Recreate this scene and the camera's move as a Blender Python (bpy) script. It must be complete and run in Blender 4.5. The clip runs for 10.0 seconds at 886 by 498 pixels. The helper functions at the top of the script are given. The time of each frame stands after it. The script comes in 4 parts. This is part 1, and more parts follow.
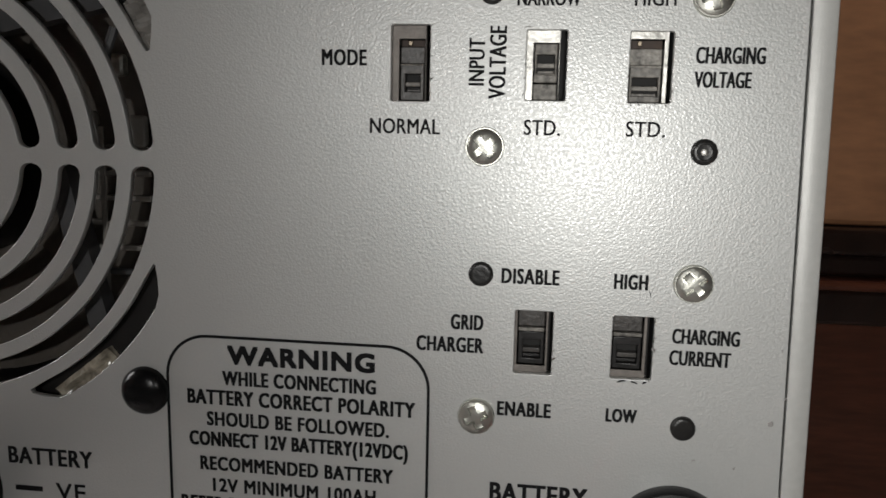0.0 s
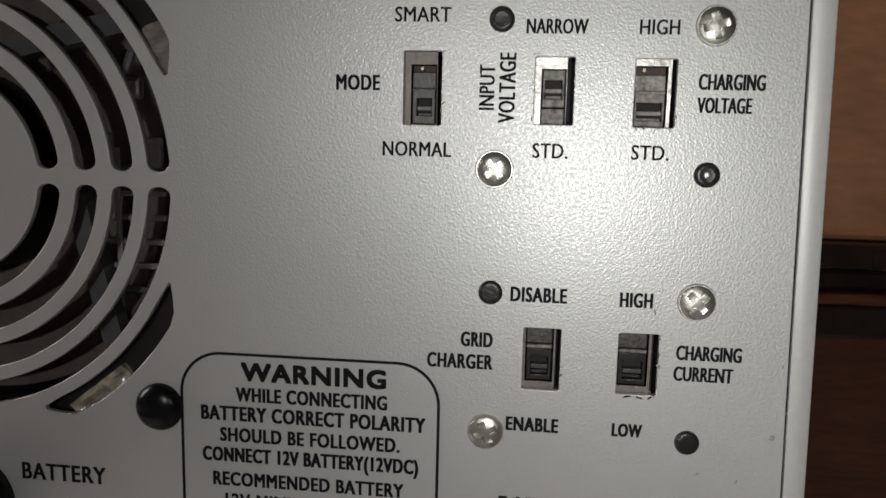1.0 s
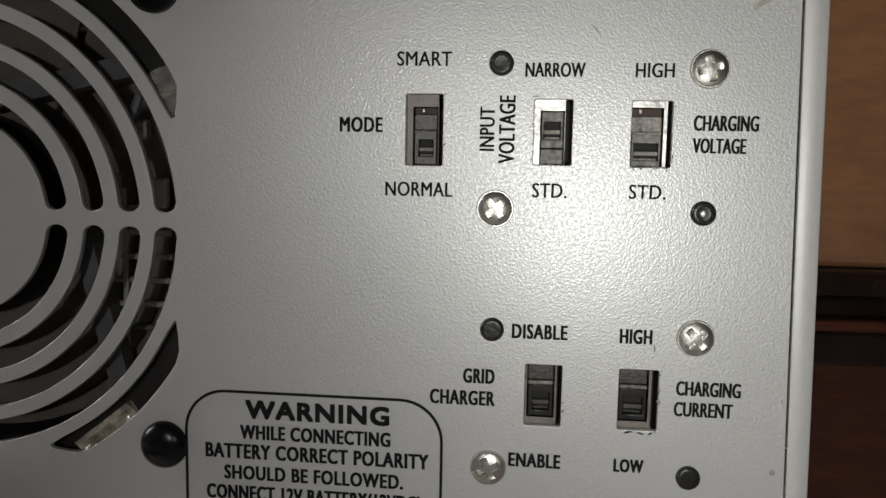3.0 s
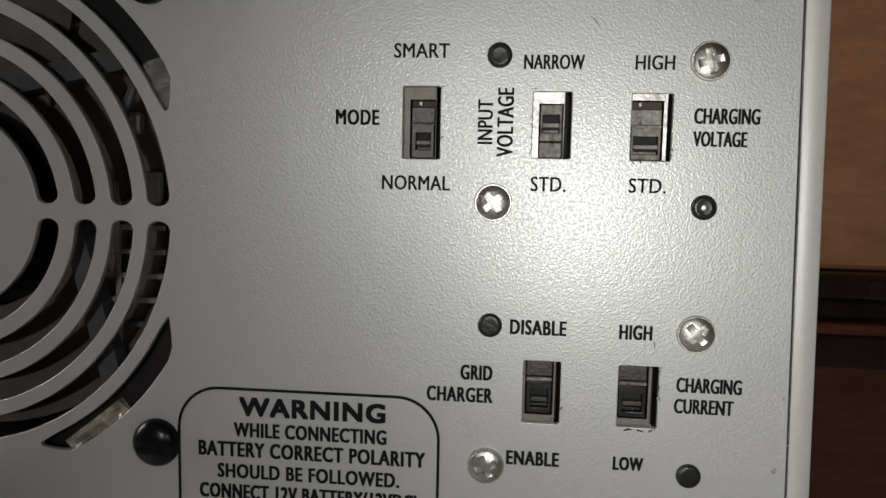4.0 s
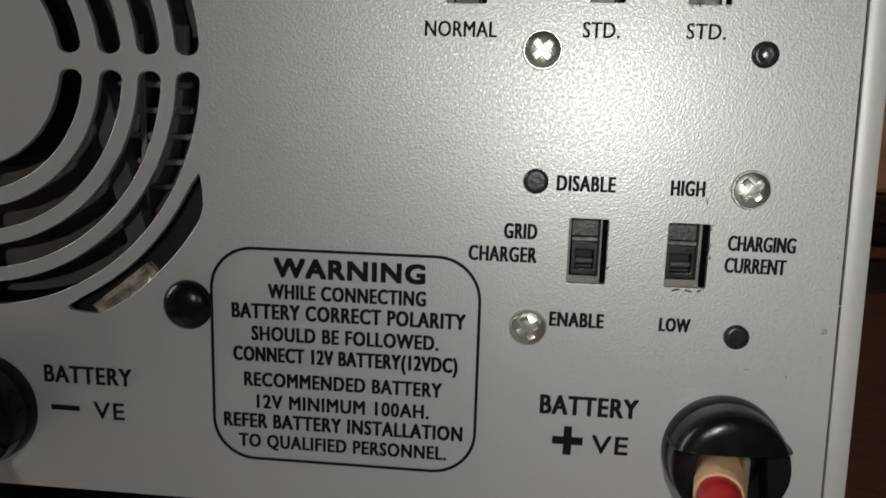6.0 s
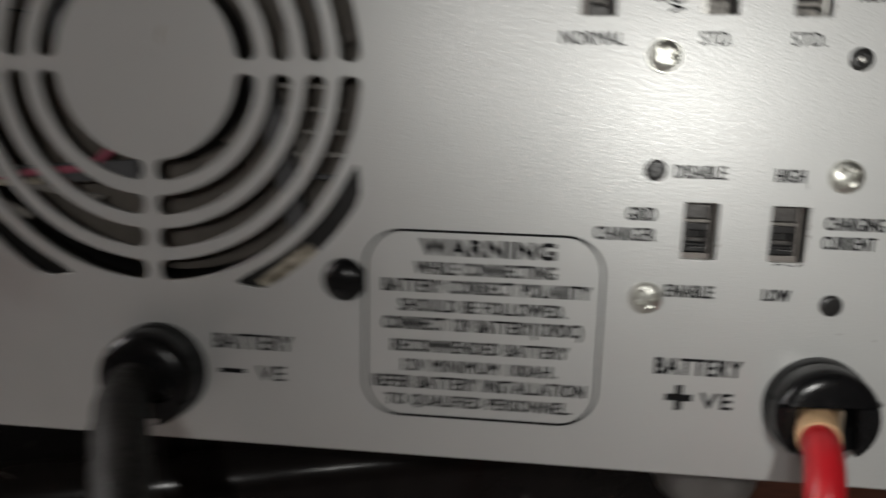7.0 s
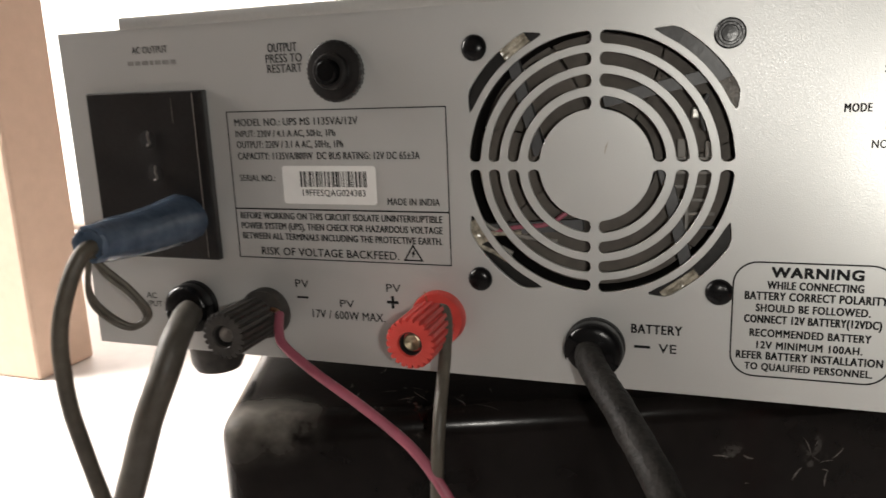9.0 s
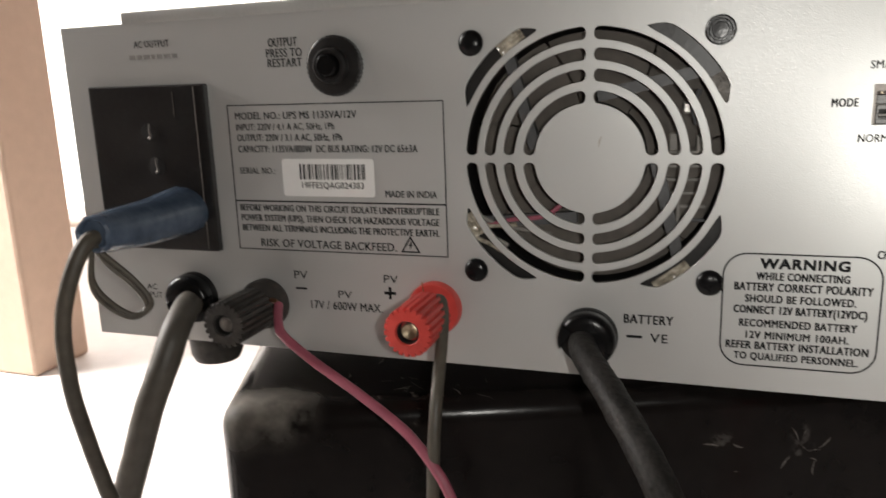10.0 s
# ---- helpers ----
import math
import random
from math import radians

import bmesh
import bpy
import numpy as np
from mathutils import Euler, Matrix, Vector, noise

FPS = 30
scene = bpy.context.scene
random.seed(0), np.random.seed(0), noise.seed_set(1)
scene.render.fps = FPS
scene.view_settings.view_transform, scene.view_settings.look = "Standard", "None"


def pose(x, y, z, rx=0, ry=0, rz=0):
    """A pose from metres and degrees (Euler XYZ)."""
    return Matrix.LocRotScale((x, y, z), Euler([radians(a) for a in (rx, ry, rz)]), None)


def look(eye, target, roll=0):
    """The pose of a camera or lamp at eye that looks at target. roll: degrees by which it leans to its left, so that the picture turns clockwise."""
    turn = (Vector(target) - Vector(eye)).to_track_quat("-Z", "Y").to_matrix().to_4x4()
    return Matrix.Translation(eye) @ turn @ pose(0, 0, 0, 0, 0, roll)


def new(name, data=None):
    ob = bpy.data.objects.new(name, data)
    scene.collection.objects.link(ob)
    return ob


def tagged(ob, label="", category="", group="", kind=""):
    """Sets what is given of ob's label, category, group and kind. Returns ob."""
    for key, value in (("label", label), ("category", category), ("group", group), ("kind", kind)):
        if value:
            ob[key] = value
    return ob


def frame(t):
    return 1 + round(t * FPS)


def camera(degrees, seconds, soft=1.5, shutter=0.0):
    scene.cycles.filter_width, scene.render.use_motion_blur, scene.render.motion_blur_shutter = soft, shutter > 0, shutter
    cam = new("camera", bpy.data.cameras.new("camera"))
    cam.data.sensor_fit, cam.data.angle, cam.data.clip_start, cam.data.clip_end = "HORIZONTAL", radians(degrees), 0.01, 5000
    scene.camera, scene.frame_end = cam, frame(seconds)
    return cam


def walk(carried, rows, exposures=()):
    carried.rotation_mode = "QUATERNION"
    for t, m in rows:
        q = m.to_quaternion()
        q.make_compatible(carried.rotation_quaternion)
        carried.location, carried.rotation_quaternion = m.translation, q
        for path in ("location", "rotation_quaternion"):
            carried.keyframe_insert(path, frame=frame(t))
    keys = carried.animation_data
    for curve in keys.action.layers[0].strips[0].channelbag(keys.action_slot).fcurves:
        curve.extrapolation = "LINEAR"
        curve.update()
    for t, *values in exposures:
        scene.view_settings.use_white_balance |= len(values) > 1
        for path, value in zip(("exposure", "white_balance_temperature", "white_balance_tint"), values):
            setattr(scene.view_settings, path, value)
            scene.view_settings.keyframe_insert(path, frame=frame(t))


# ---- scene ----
cam = camera(60.29, 10.0, soft=1.5, shutter=0.6)
PATH = [
    (0, (0.09627, -0.10942, 0.00631), (-9.219, 1.246, 6.955)),
    (0.5, (0.09333, -0.11005, 0.00539), (-8.837, 1.459, 6.579)),
    (1, (0.09351, -0.11266, 0.00780), (-8.303, 1.354, 6.200)),
    (1.5, (0.09435, -0.11434, 0.00873), (-7.733, 1.094, 6.355)),
    (2, (0.09489, -0.11569, 0.01077), (-6.657, 0.907, 6.832)),
    (2.5, (0.09373, -0.11514, 0.01057), (-6.523, 0.985, 6.471)),
    (4, (0.09285, -0.11301, 0.00817), (-5.988, 1.162, 5.847)),
    (4.5, (0.09256, -0.11227, 0.00700), (-6.161, 1.364, 5.685)),
    (5, (0.09185, -0.11112, 0.00328), (-6.166, 1.620, 5.605)),
    (5.5, (0.08959, -0.10993, -0.00066), (-9.481, 1.365, 5.726)),
    (5.7, (0.08742, -0.11044, -0.00324), (-9.832, 1.757, 5.118)),
    (6.8, (0.08082, -0.11910, -0.00727), (-10.881, 1.545, 6.275)),
    (7, (0.06739, -0.12998, -0.00511), (-10.746, 1.420, 6.146)),
    (7.5, (0.04018, -0.16864, 0.00152), (-12.594, 0.682, 11.483)),
    (7.6, (0.04323, -0.17396, -0.00123), (-11.972, 0.395, 13.694)),
    (8, (0.02762, -0.19218, 0.00381), (-13.664, 0.060, 14.764)),
    (8.5, (0.03000, -0.21254, 0.01728), (-13.025, -0.648, 16.825)),
    (9, (0.03027, -0.22604, 0.02756), (-12.719, -2.255, 19.102)),
    (9.5, (0.02884, -0.23372, 0.02881), (-11.902, -2.742, 20.078)),
    (10, (0.03128, -0.23125, 0.02600), (-12.739, -1.958, 18.701)),
]
walk(cam, [(t, pose(*eye, 90 + pitch, 0, yaw) @ pose(0, 0, 0, 0, 0, roll)) for t, eye, (pitch, roll, yaw) in PATH],
     exposures=[(0, -0.5, 6500, 11), (5.7, -0.48, 6500, 11), (6.8, -0.4, 6500, 11), (7.1, -0.28, 6550, 11), (7.5, 0.05, 6700, 11), (8.0, 0.78, 6900, 11), (8.6, 0.58, 6900, 11), (10, 0.52, 6750, 11)])

# ---------------------------------------------------------------- light
world = bpy.data.worlds.new("world")
scene.world = world
world.use_nodes = True
wn = world.node_tree
sky = wn.nodes.new("ShaderNodeTexSky")
sky.sky_type, sky.sun_disc = "NISHITA", False
sky.sun_elevation, sky.sun_rotation = radians(35), radians(250)
wn.nodes["Background"].inputs[1].default_value = 0.1
wn.links.new(sky.outputs[0], wn.nodes["Background"].inputs[0])


def lamp(name, kind, energy, colour, m):
    d = bpy.data.lights.new(name, kind)
    d.energy, d.color = energy, colour
    ob = new(name, d)
    ob.matrix_world = m
    return d


# the torch that lights the switch end of the rear panel from a hand's width
torch = lamp("torch_stand_in", "AREA", 0.165, (1.0, 1.0, 0.955), look((0.107, -0.118, -0.001), (0.275, 0.0, -0.026)))
torch.shape, torch.size = "DISK", 0.007
# added fill: the same moving torch fixed again, farther off, over the whole panel
far_fill = lamp("torch_stand_in", "AREA", 0.16, (1.0, 1.0, 0.965), look((0.060, -0.238, 0.028), (-0.110, 0.0, 0.030)))
far_fill.shape, far_fill.size = "DISK", 0.007
# daylight that falls in through the window
day = lamp("window_light", "AREA", 12.5, (1.0, 0.97, 0.95), look((-1.62, 0.1, 0.55), (-0.62, 0.42, -0.25)))
day.shape, day.size, day.size_y = "RECTANGLE", 0.7, 0.9
day.spread = radians(75)


# ---------------------------------------------------------------- materials
def material(name, colour, rough=0.5, metal=0.0, vary=0.12, grain=200.0, stain=18.0, bump=0.0, bump_scale=900.0, spec=0.5, other=None, stretch=(1, 1, 1), coat=0.0, jitter=0.0, pebble=False):
    """A principled surface with variation at two scales and fine relief."""
    m = bpy.data.materials.new(name)
    m.use_nodes = True
    t = m.node_tree
    b = t.nodes["Principled BSDF"]
    at = t.nodes.new("ShaderNodeTexCoord")
    mp = t.nodes.new("ShaderNodeMapping")
    mp.inputs["Scale"].default_value = stretch
    t.links.new(at.outputs["Object"], mp.inputs[0])

    def noise_node(scale, detail=4.0):
        n = t.nodes.new("ShaderNodeTexNoise")
        n.inputs["Scale"].default_value, n.inputs["Detail"].default_value = scale, detail
        t.links.new(mp.outputs[0], n.inputs["Vector"])
        return n

    fine, broad = noise_node(grain), noise_node(stain, 6.0)
    add = t.nodes.new("ShaderNodeMath")
    add.operation = "ADD"
    t.links.new(fine.outputs[0], add.inputs[0])
    t.links.new(broad.outputs[0], add.inputs[1])
    ramp = t.nodes.new("ShaderNodeMapRange")
    ramp.inputs[1].default_value, ramp.inputs[2].default_value = 0.65, 1.35
    t.links.new(add.outputs[0], ramp.inputs[0])
    mix = t.nodes.new("ShaderNodeMix")
    mix.data_type = "RGBA"
    lo = tuple(c * (1 - vary) for c in colour)
    hi = other or tuple(min(1.0, c * (1 + vary)) for c in colour)
    mix.inputs[6].default_value, mix.inputs[7].default_value = (*lo, 1), (*hi, 1)
    t.links.new(ramp.outputs[0], mix.inputs[0])
    out = mix.outputs[2]
    if jitter:
        info = t.nodes.new("ShaderNodeObjectInfo")
        hue = t.nodes.new("ShaderNodeHueSaturation")
        rng = t.nodes.new("ShaderNodeMapRange")
        rng.inputs[3].default_value, rng.inputs[4].default_value = 1 - jitter, 1 + jitter
        t.links.new(info.outputs["Random"], rng.inputs[0])
        t.links.new(rng.outputs[0], hue.inputs["Value"])
        t.links.new(out, hue.inputs["Color"])
        out = hue.outputs[0]
    t.links.new(out, b.inputs["Base Color"])
    rr = t.nodes.new("ShaderNodeMapRange")
    rr.inputs[3].default_value, rr.inputs[4].default_value = max(0.02, rough - 0.08), min(1.0, rough + 0.08)
    t.links.new((fine if pebble else broad).outputs[0], rr.inputs[0])
    if pebble:
        # tiny glints: the flakes differ in gloss from one to the next
        rr.inputs[1].default_value, rr.inputs[2].default_value = 0.35, 0.65
        rr.inputs[3].default_value, rr.inputs[4].default_value = rough - 0.11, rough + 0.08
    t.links.new(rr.outputs[0], b.inputs["Roughness"])
    b.inputs["Metallic"].default_value = metal
    b.inputs["Specular IOR Level"].default_value = spec
    b.inputs["Coat Weight"].default_value = coat
    if bump:
        rel = noise_node(bump_scale, 2.0)
        if pebble:
            rel = t.nodes.new("ShaderNodeTexVoronoi")
            rel.feature = "SMOOTH_F1"
            rel.inputs["Scale"].default_value = bump_scale
            t.links.new(mp.outputs[0], rel.inputs["Vector"])
        bp = t.nodes.new("ShaderNodeBump")
        bp.inputs["Strength"].default_value, bp.inputs["Distance"].default_value = bump, 0.0004
        t.links.new(rel.outputs[0], bp.inputs["Height"])
        t.links.new(bp.outputs[0], b.inputs["Normal"])
    return m


PAINT = material("grey_powder_coat", (0.54, 0.545, 0.535), 0.45, 0.38, 0.05, 2500, 14, 0.10, 3700, 0.6, pebble=True)
COVER = material("grey_cover_paint", (0.45, 0.45, 0.435), 0.45, 0.15, 0.06, 900, 25, 0.08, 4200)
INK = material("black_print", (0.010, 0.010, 0.011), 0.65, 0, 0.3, 900, 60, spec=0.1)
STICKER = material("white_sticker", (0.78, 0.78, 0.76), 0.4, 0, 0.03, 300, 30)
BLACK = material("black_plastic", (0.013, 0.012, 0.012), 0.34, 0, 0.35, 500, 60, 0.15, 900)
RIVET = material("black_nylon", (0.0055, 0.0054, 0.0058), 0.25, 0, 0.3, 500, 90, 0.1, 800, spec=0.24)
BLIND = material("worn_black_rivet", (0.02, 0.0195, 0.019), 0.36, 0.2, 0.35, 700, 120, 0.25, 900)
RUBBER = material("dusty_black_rubber", (0.004, 0.0037, 0.0035), 0.55, 0, 0.6, 900, 170, 0.9, 700, other=(0.028, 0.0255, 0.023), spec=0.16)
POST_BLACK = material("dusty_black_post", (0.028, 0.0265, 0.025), 0.5, 0, 0.4, 300, 50, 0.2, 500, other=(0.065, 0.058, 0.052), spec=0.35)
RED = material("red_plastic", (0.62, 0.062, 0.05), 0.42, 0, 0.12, 300, 60, 0.15, 700)
BRASS = material("worn_brass", (0.44, 0.36, 0.25), 0.42, 1.0, 0.25, 300, 80, 0.3, 700)
ZINC = material("bright_zinc", (0.54, 0.54, 0.495), 0.38, 1.0, 0.12, 500, 120, 0.2, 900)
STEEL = material("worn_steel", (0.56, 0.55, 0.52), 0.45, 1.0, 0.5, 700, 320, 0.2, 1200)
DULL = material("dull_dusty_steel", (0.20, 0.18, 0.165), 0.5, 0.5, 0.3, 700, 260, 0.15, 1500)
DARK = material("dark_slider", (0.045, 0.04, 0.038), 0.38, 0, 0.5, 1400, 300, 0.2, 1600, other=(0.10, 0.092, 0.085))
DUSTY = material("dusty_slider_top", (0.17, 0.158, 0.143), 0.55, 0, 0.6, 1500, 450, 0.4, 1800, other=(0.46, 0.435, 0.395))
RUST = material("rusty_strip", (0.05, 0.028, 0.018), 0.6, 0, 0.4, 700, 200)
TARNISH = material("tarnished_contact", (0.35, 0.29, 0.22), 0.4, 0.8, 0.3, 700, 200)
LEDGE = material("pale_slider_ledge", (0.19, 0.178, 0.16), 0.5, 0, 0.75, 1400, 500, 0.3, 900)
# near black: the shade of wells, bores and the box inside is in this colour
RECESS_SHADE = material("recess_shade", (0.007, 0.0063, 0.006), 0.7, 0, 0.3, 400, 100)
BLADE = material("dusty_fan_blade", (0.21, 0.184, 0.16), 0.6, 0, 0.2, 200, 40, 0.15, 500)
STRUT = material("dusty_fan_strut", (0.085, 0.085, 0.088), 0.45, 0, 0.3, 300, 80, 0.2, 500)
FANBLACK = material("black_fan_frame", (0.012, 0.011, 0.0105), 0.4, 0, 0.35, 200, 50, 0.2, 500)
AMBER = material("cloudy_clear_plastic", (0.32, 0.265, 0.19), 0.2, 0, 0.7, 500, 220, 0.6, 500, other=(0.78, 0.71, 0.58))
PALE = material("pale_plastic_ribs", (0.25, 0.235, 0.215), 0.5, 0, 0.25, 200, 60)
BLUE = material("blue_tape", (0.058, 0.088, 0.135), 0.2, 0, 0.25, 200, 60, 0.8, 230, other=(0.105, 0.145, 0.205))
PINK = material("faded_red_wire", (0.36, 0.095, 0.135), 0.45, 0, 0.15, 200, 40, 0.2, 500)
OLIVE = material("dusty_grey_wire", (0.085, 0.074, 0.058), 0.5, 0, 0.3, 260, 50, 0.3, 500)
GREYCABLE = material("grey_mains_cable", (0.085, 0.075, 0.062), 0.5, 0, 0.25, 200, 40, 0.3, 500)
REDCABLE = material("red_battery_cable", (0.36, 0.008, 0.013), 0.35, 0, 0.1, 200, 40, 0.15, 500)
TAN = material("tan_cable_end", (0.55, 0.36, 0.2), 0.6, 0, 0.2, 300, 60, 0.3, 600)
COPPER = material("bare_copper", (0.45, 0.24, 0.14), 0.35, 1.0, 0.2, 400, 90)
BATTERY = material("black_battery_case", (0.009, 0.0074, 0.007), 0.2, 0, 0.4, 120, 22, 0.12, 300, coat=0.0, spec=0.21)


def dusty(m, centre, reach, colour, cloud_scale=75.0, least=0.30, most=0.66):
    """Lays a cloudy patch of dust round a place on a material."""
    t = m.node_tree
    b = t.nodes["Principled BSDF"]
    at = t.nodes.new("ShaderNodeTexCoord")
    away = t.nodes.new("ShaderNodeVectorMath")
    away.operation = "DISTANCE"
    away.inputs[1].default_value = centre
    t.links.new(at.outputs["Object"], away.inputs[0])
    near = t.nodes.new("ShaderNodeMapRange")
    near.inputs[1].default_value, near.inputs[2].default_value, near.inputs[3].default_value, near.inputs[4].default_value = 0.0, reach, 1.0, 0.0
    near.interpolation_type = "SMOOTHSTEP"
    t.links.new(away.outputs["Value"], near.inputs[0])
    cloud = t.nodes.new("ShaderNodeTexNoise")
    cloud.inputs["Scale"].default_value, cloud.inputs["Detail"].default_value = cloud_scale, 10
    t.links.new(at.outputs["Object"], cloud.inputs["Vector"])
    patch = t.nodes.new("ShaderNodeMapRange")
    patch.inputs[1].default_value, patch.inputs[2].default_value = least, most
    t.links.new(cloud.outputs[0], patch.inputs[0])
    both = t.nodes.new("ShaderNodeMath")
    both.operation = "MULTIPLY"
    t.links.new(near.outputs[0], both.inputs[0])
    t.links.new(patch.outputs[0], both.inputs[1])
    for socket, value in (("Base Color", (*colour, 1)), ("Roughness", None)):
        source = b.inputs[socket].links[0].from_socket
        mix = t.nodes.new("ShaderNodeMix")
        mix.data_type = "RGBA" if value else "FLOAT"
        i, j, k, o = (0, 6, 7, 2) if value else (0, 2, 3, 0)
        t.links.new(both.outputs[0], mix.inputs[i])
        t.links.new(source, mix.inputs[j])
        mix.inputs[k].default_value = value or 0.9
        t.links.new(mix.outputs[o], b.inputs[socket])


dusty(BATTERY, (-0.1130, -0.0240, -0.083), 0.018, (0.25, 0.23, 0.20), 90, 0.25, 0.68)
dusty(BATTERY, (-0.1000, -0.0215, -0.081), 0.018, (0.26, 0.24, 0.21), 110, 0.32, 0.72)
dusty(BATTERY, (-0.0600, 0.0000, -0.080), 0.026, (0.16, 0.145, 0.125), 200, 0.58, 0.95)
dusty(BATTERY, (0.0427, 0.0282, -0.1002), 0.0055, (0.13, 0.12, 0.11), 260, 0.5, 0.78)
dusty(BATTERY, (0.0688, 0.0382, -0.0991), 0.0050, (0.13, 0.12, 0.11), 260, 0.5, 0.78)
dusty(BATTERY, (0.0700, 0.0387, -0.1048), 0.0055, (0.13, 0.12, 0.11), 260, 0.5, 0.78)
SMUDGE = material("brown_smudge", (0.36, 0.33, 0.28), 0.6, 0, 0.2, 800, 200)
SCUFF = material("pale_scuff", (0.13, 0.117, 0.105), 0.7, 0, 0.75, 900, 420)
FOOT = material("clear_rubber_foot", (0.10, 0.095, 0.09), 0.3, 0, 0.4, 200, 80, 0.3, 300)
PLASTER = material("cream_plaster", (0.78, 0.70, 0.63), 0.85, 0, 0.06, 60, 4, 0.25, 120)
BEIGE = material("beige_wall_paint", (0.53, 0.395, 0.305), 0.85, 0, 0.07, 60, 4, 0.25, 120)
FLOORM = material("pale_floor", (0.76, 0.73, 0.71), 0.5, 0, 0.06, 40, 3, 0.1, 100)
WOOD = material("brown_wood", (0.53, 0.265, 0.135), 0.42, 0, 0.25, 60, 7, 0.2, 100, stretch=(1, 1, 3))
WOODDARK = material("dark_red_wood", (0.13, 0.042, 0.022), 0.35, 0, 0.35, 60, 9, 0.2, 100, stretch=(1, 1, 6))
WOODBLACK = material("near_black_moulding", (0.03, 0.016, 0.012), 0.28, 0, 0.4, 60, 9, 0.2, 100)
# dark brown for surfaces out of view, chosen to cut bounced light
LOW_BOUNCE = material("low_bounce_brown", (0.12, 0.10, 0.085), 0.85, 0, 0.1, 60, 4, 0.25, 120)
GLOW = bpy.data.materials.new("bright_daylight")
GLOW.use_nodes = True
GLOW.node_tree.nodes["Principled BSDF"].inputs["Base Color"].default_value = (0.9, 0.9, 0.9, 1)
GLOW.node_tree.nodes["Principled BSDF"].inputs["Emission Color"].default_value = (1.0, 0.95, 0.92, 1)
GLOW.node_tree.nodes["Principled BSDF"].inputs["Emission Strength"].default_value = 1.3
SERIAL_GREY = material("grey_mark", (0.3, 0.29, 0.28), 0.6, 0, 0.3, 500, 100)

MM = 0.001


# ---------------------------------------------------------------- mesh helpers (millimetres in, metres out)
def finish(bm, smooth=False):
    me = bpy.data.meshes.new("mesh")
    bm.normal_update()
    bm.to_mesh(me)
    bm.free()
    me.transform(Matrix.Scale(MM, 4))
    if smooth:
        me.shade_smooth()
        me.set_sharp_from_angle(angle=radians(38))
    return me


def part(name, bm, mat, parent=None, label="", smooth=False):
    """One mesh object, under a thing or a part if one is given. bm: a bmesh in millimetres, or a finished mesh."""
    me = bm if isinstance(bm, bpy.types.Mesh) else finish(bm, smooth)
    me.materials.clear()
    me.materials.append(mat)
    me.name = name
    ob = new(name, me)
    if parent:
        ob.parent = parent
        ob.matrix_parent_inverse = parent.matrix_world.inverted()
    if label:
        tagged(ob, label)
    return ob


def empty(name, at=(0, 0, 0)):
    ob = new(name)
    ob.location = [c * MM for c in at]
    ob.empty_display_size = 0.01
    bpy.context.view_layer.update()
    return ob


def box(x0, x1, y0, y1, z0, z1, bevel=0.0, seg=2, bm=None):
    own = bmesh.new()
    bmesh.ops.create_cube(own, size=1)
    for v in own.verts:
        v.co = ((x0 + x1) / 2 + v.co.x * (x1 - x0), (y0 + y1) / 2 + v.co.y * (y1 - y0), (z0 + z1) / 2 + v.co.z * (z1 - z0))
    if bevel:
        bmesh.ops.bevel(own, geom=own.edges[:], offset=bevel, segments=seg, affect="EDGES", profile=0.5)
    return merge(own, bm)


def merge(own, bm):
    if bm is None:
        return own
    me = bpy.data.meshes.new("tmp")
    own.to_mesh(me)
    own.free()
    bm.from_mesh(me)
    bpy.data.meshes.remove(me)
    return bm


def lathe(profile, at=(0, 0, 0), axis=(0, -1, 0), seg=40, ribs=0, rib=0.0, ribbed=(), bm=None, oval=(1, 1)):
    """Turns rows of (radius, height) round an axis through at. ribs: knurls that lift the rows named in ribbed by rib."""
    own = bmesh.new()
    q = Vector((0, 0, 1)).rotation_difference(Vector(axis)).to_matrix()
    rings = []
    for k, (r, h) in enumerate(profile):
        ring = []
        for i in range(seg):
            a = 2 * math.pi * i / seg
            rr = r + (rib * (1 if math.sin(a * ribs) > -0.1 else -0.6) if k in ribbed else 0)
            ring.append(own.verts.new(Vector(at) + q @ Vector((rr * math.cos(a) * oval[0], rr * math.sin(a) * oval[1], h))))
        rings.append(ring)
    for a, b in zip(rings, rings[1:]):
        for i in range(seg):
            j = (i + 1) % seg
            own.faces.new((a[i], a[j], b[j], b[i]))
    own.faces.new(reversed(rings[0]))
    own.faces.new(rings[-1])
    return merge(own, bm)


def spline(points, steps=8):
    """A smooth line through the points."""
    p = [Vector(q) for q in points]
    p = [p[0] * 2 - p[1]] + p + [p[-1] * 2 - p[-2]]
    line = []
    for i in range(1, len(p) - 2):
        for s in range(steps):
            t = s / steps
            a, b, c, d = p[i - 1:i + 3]
            line.append(0.5 * (2 * b + (c - a) * t + (2 * a - 5 * b + 4 * c - d) * t * t + (3 * b - a - 3 * c + d) * t ** 3))
    line.append(p[-2])
    return line


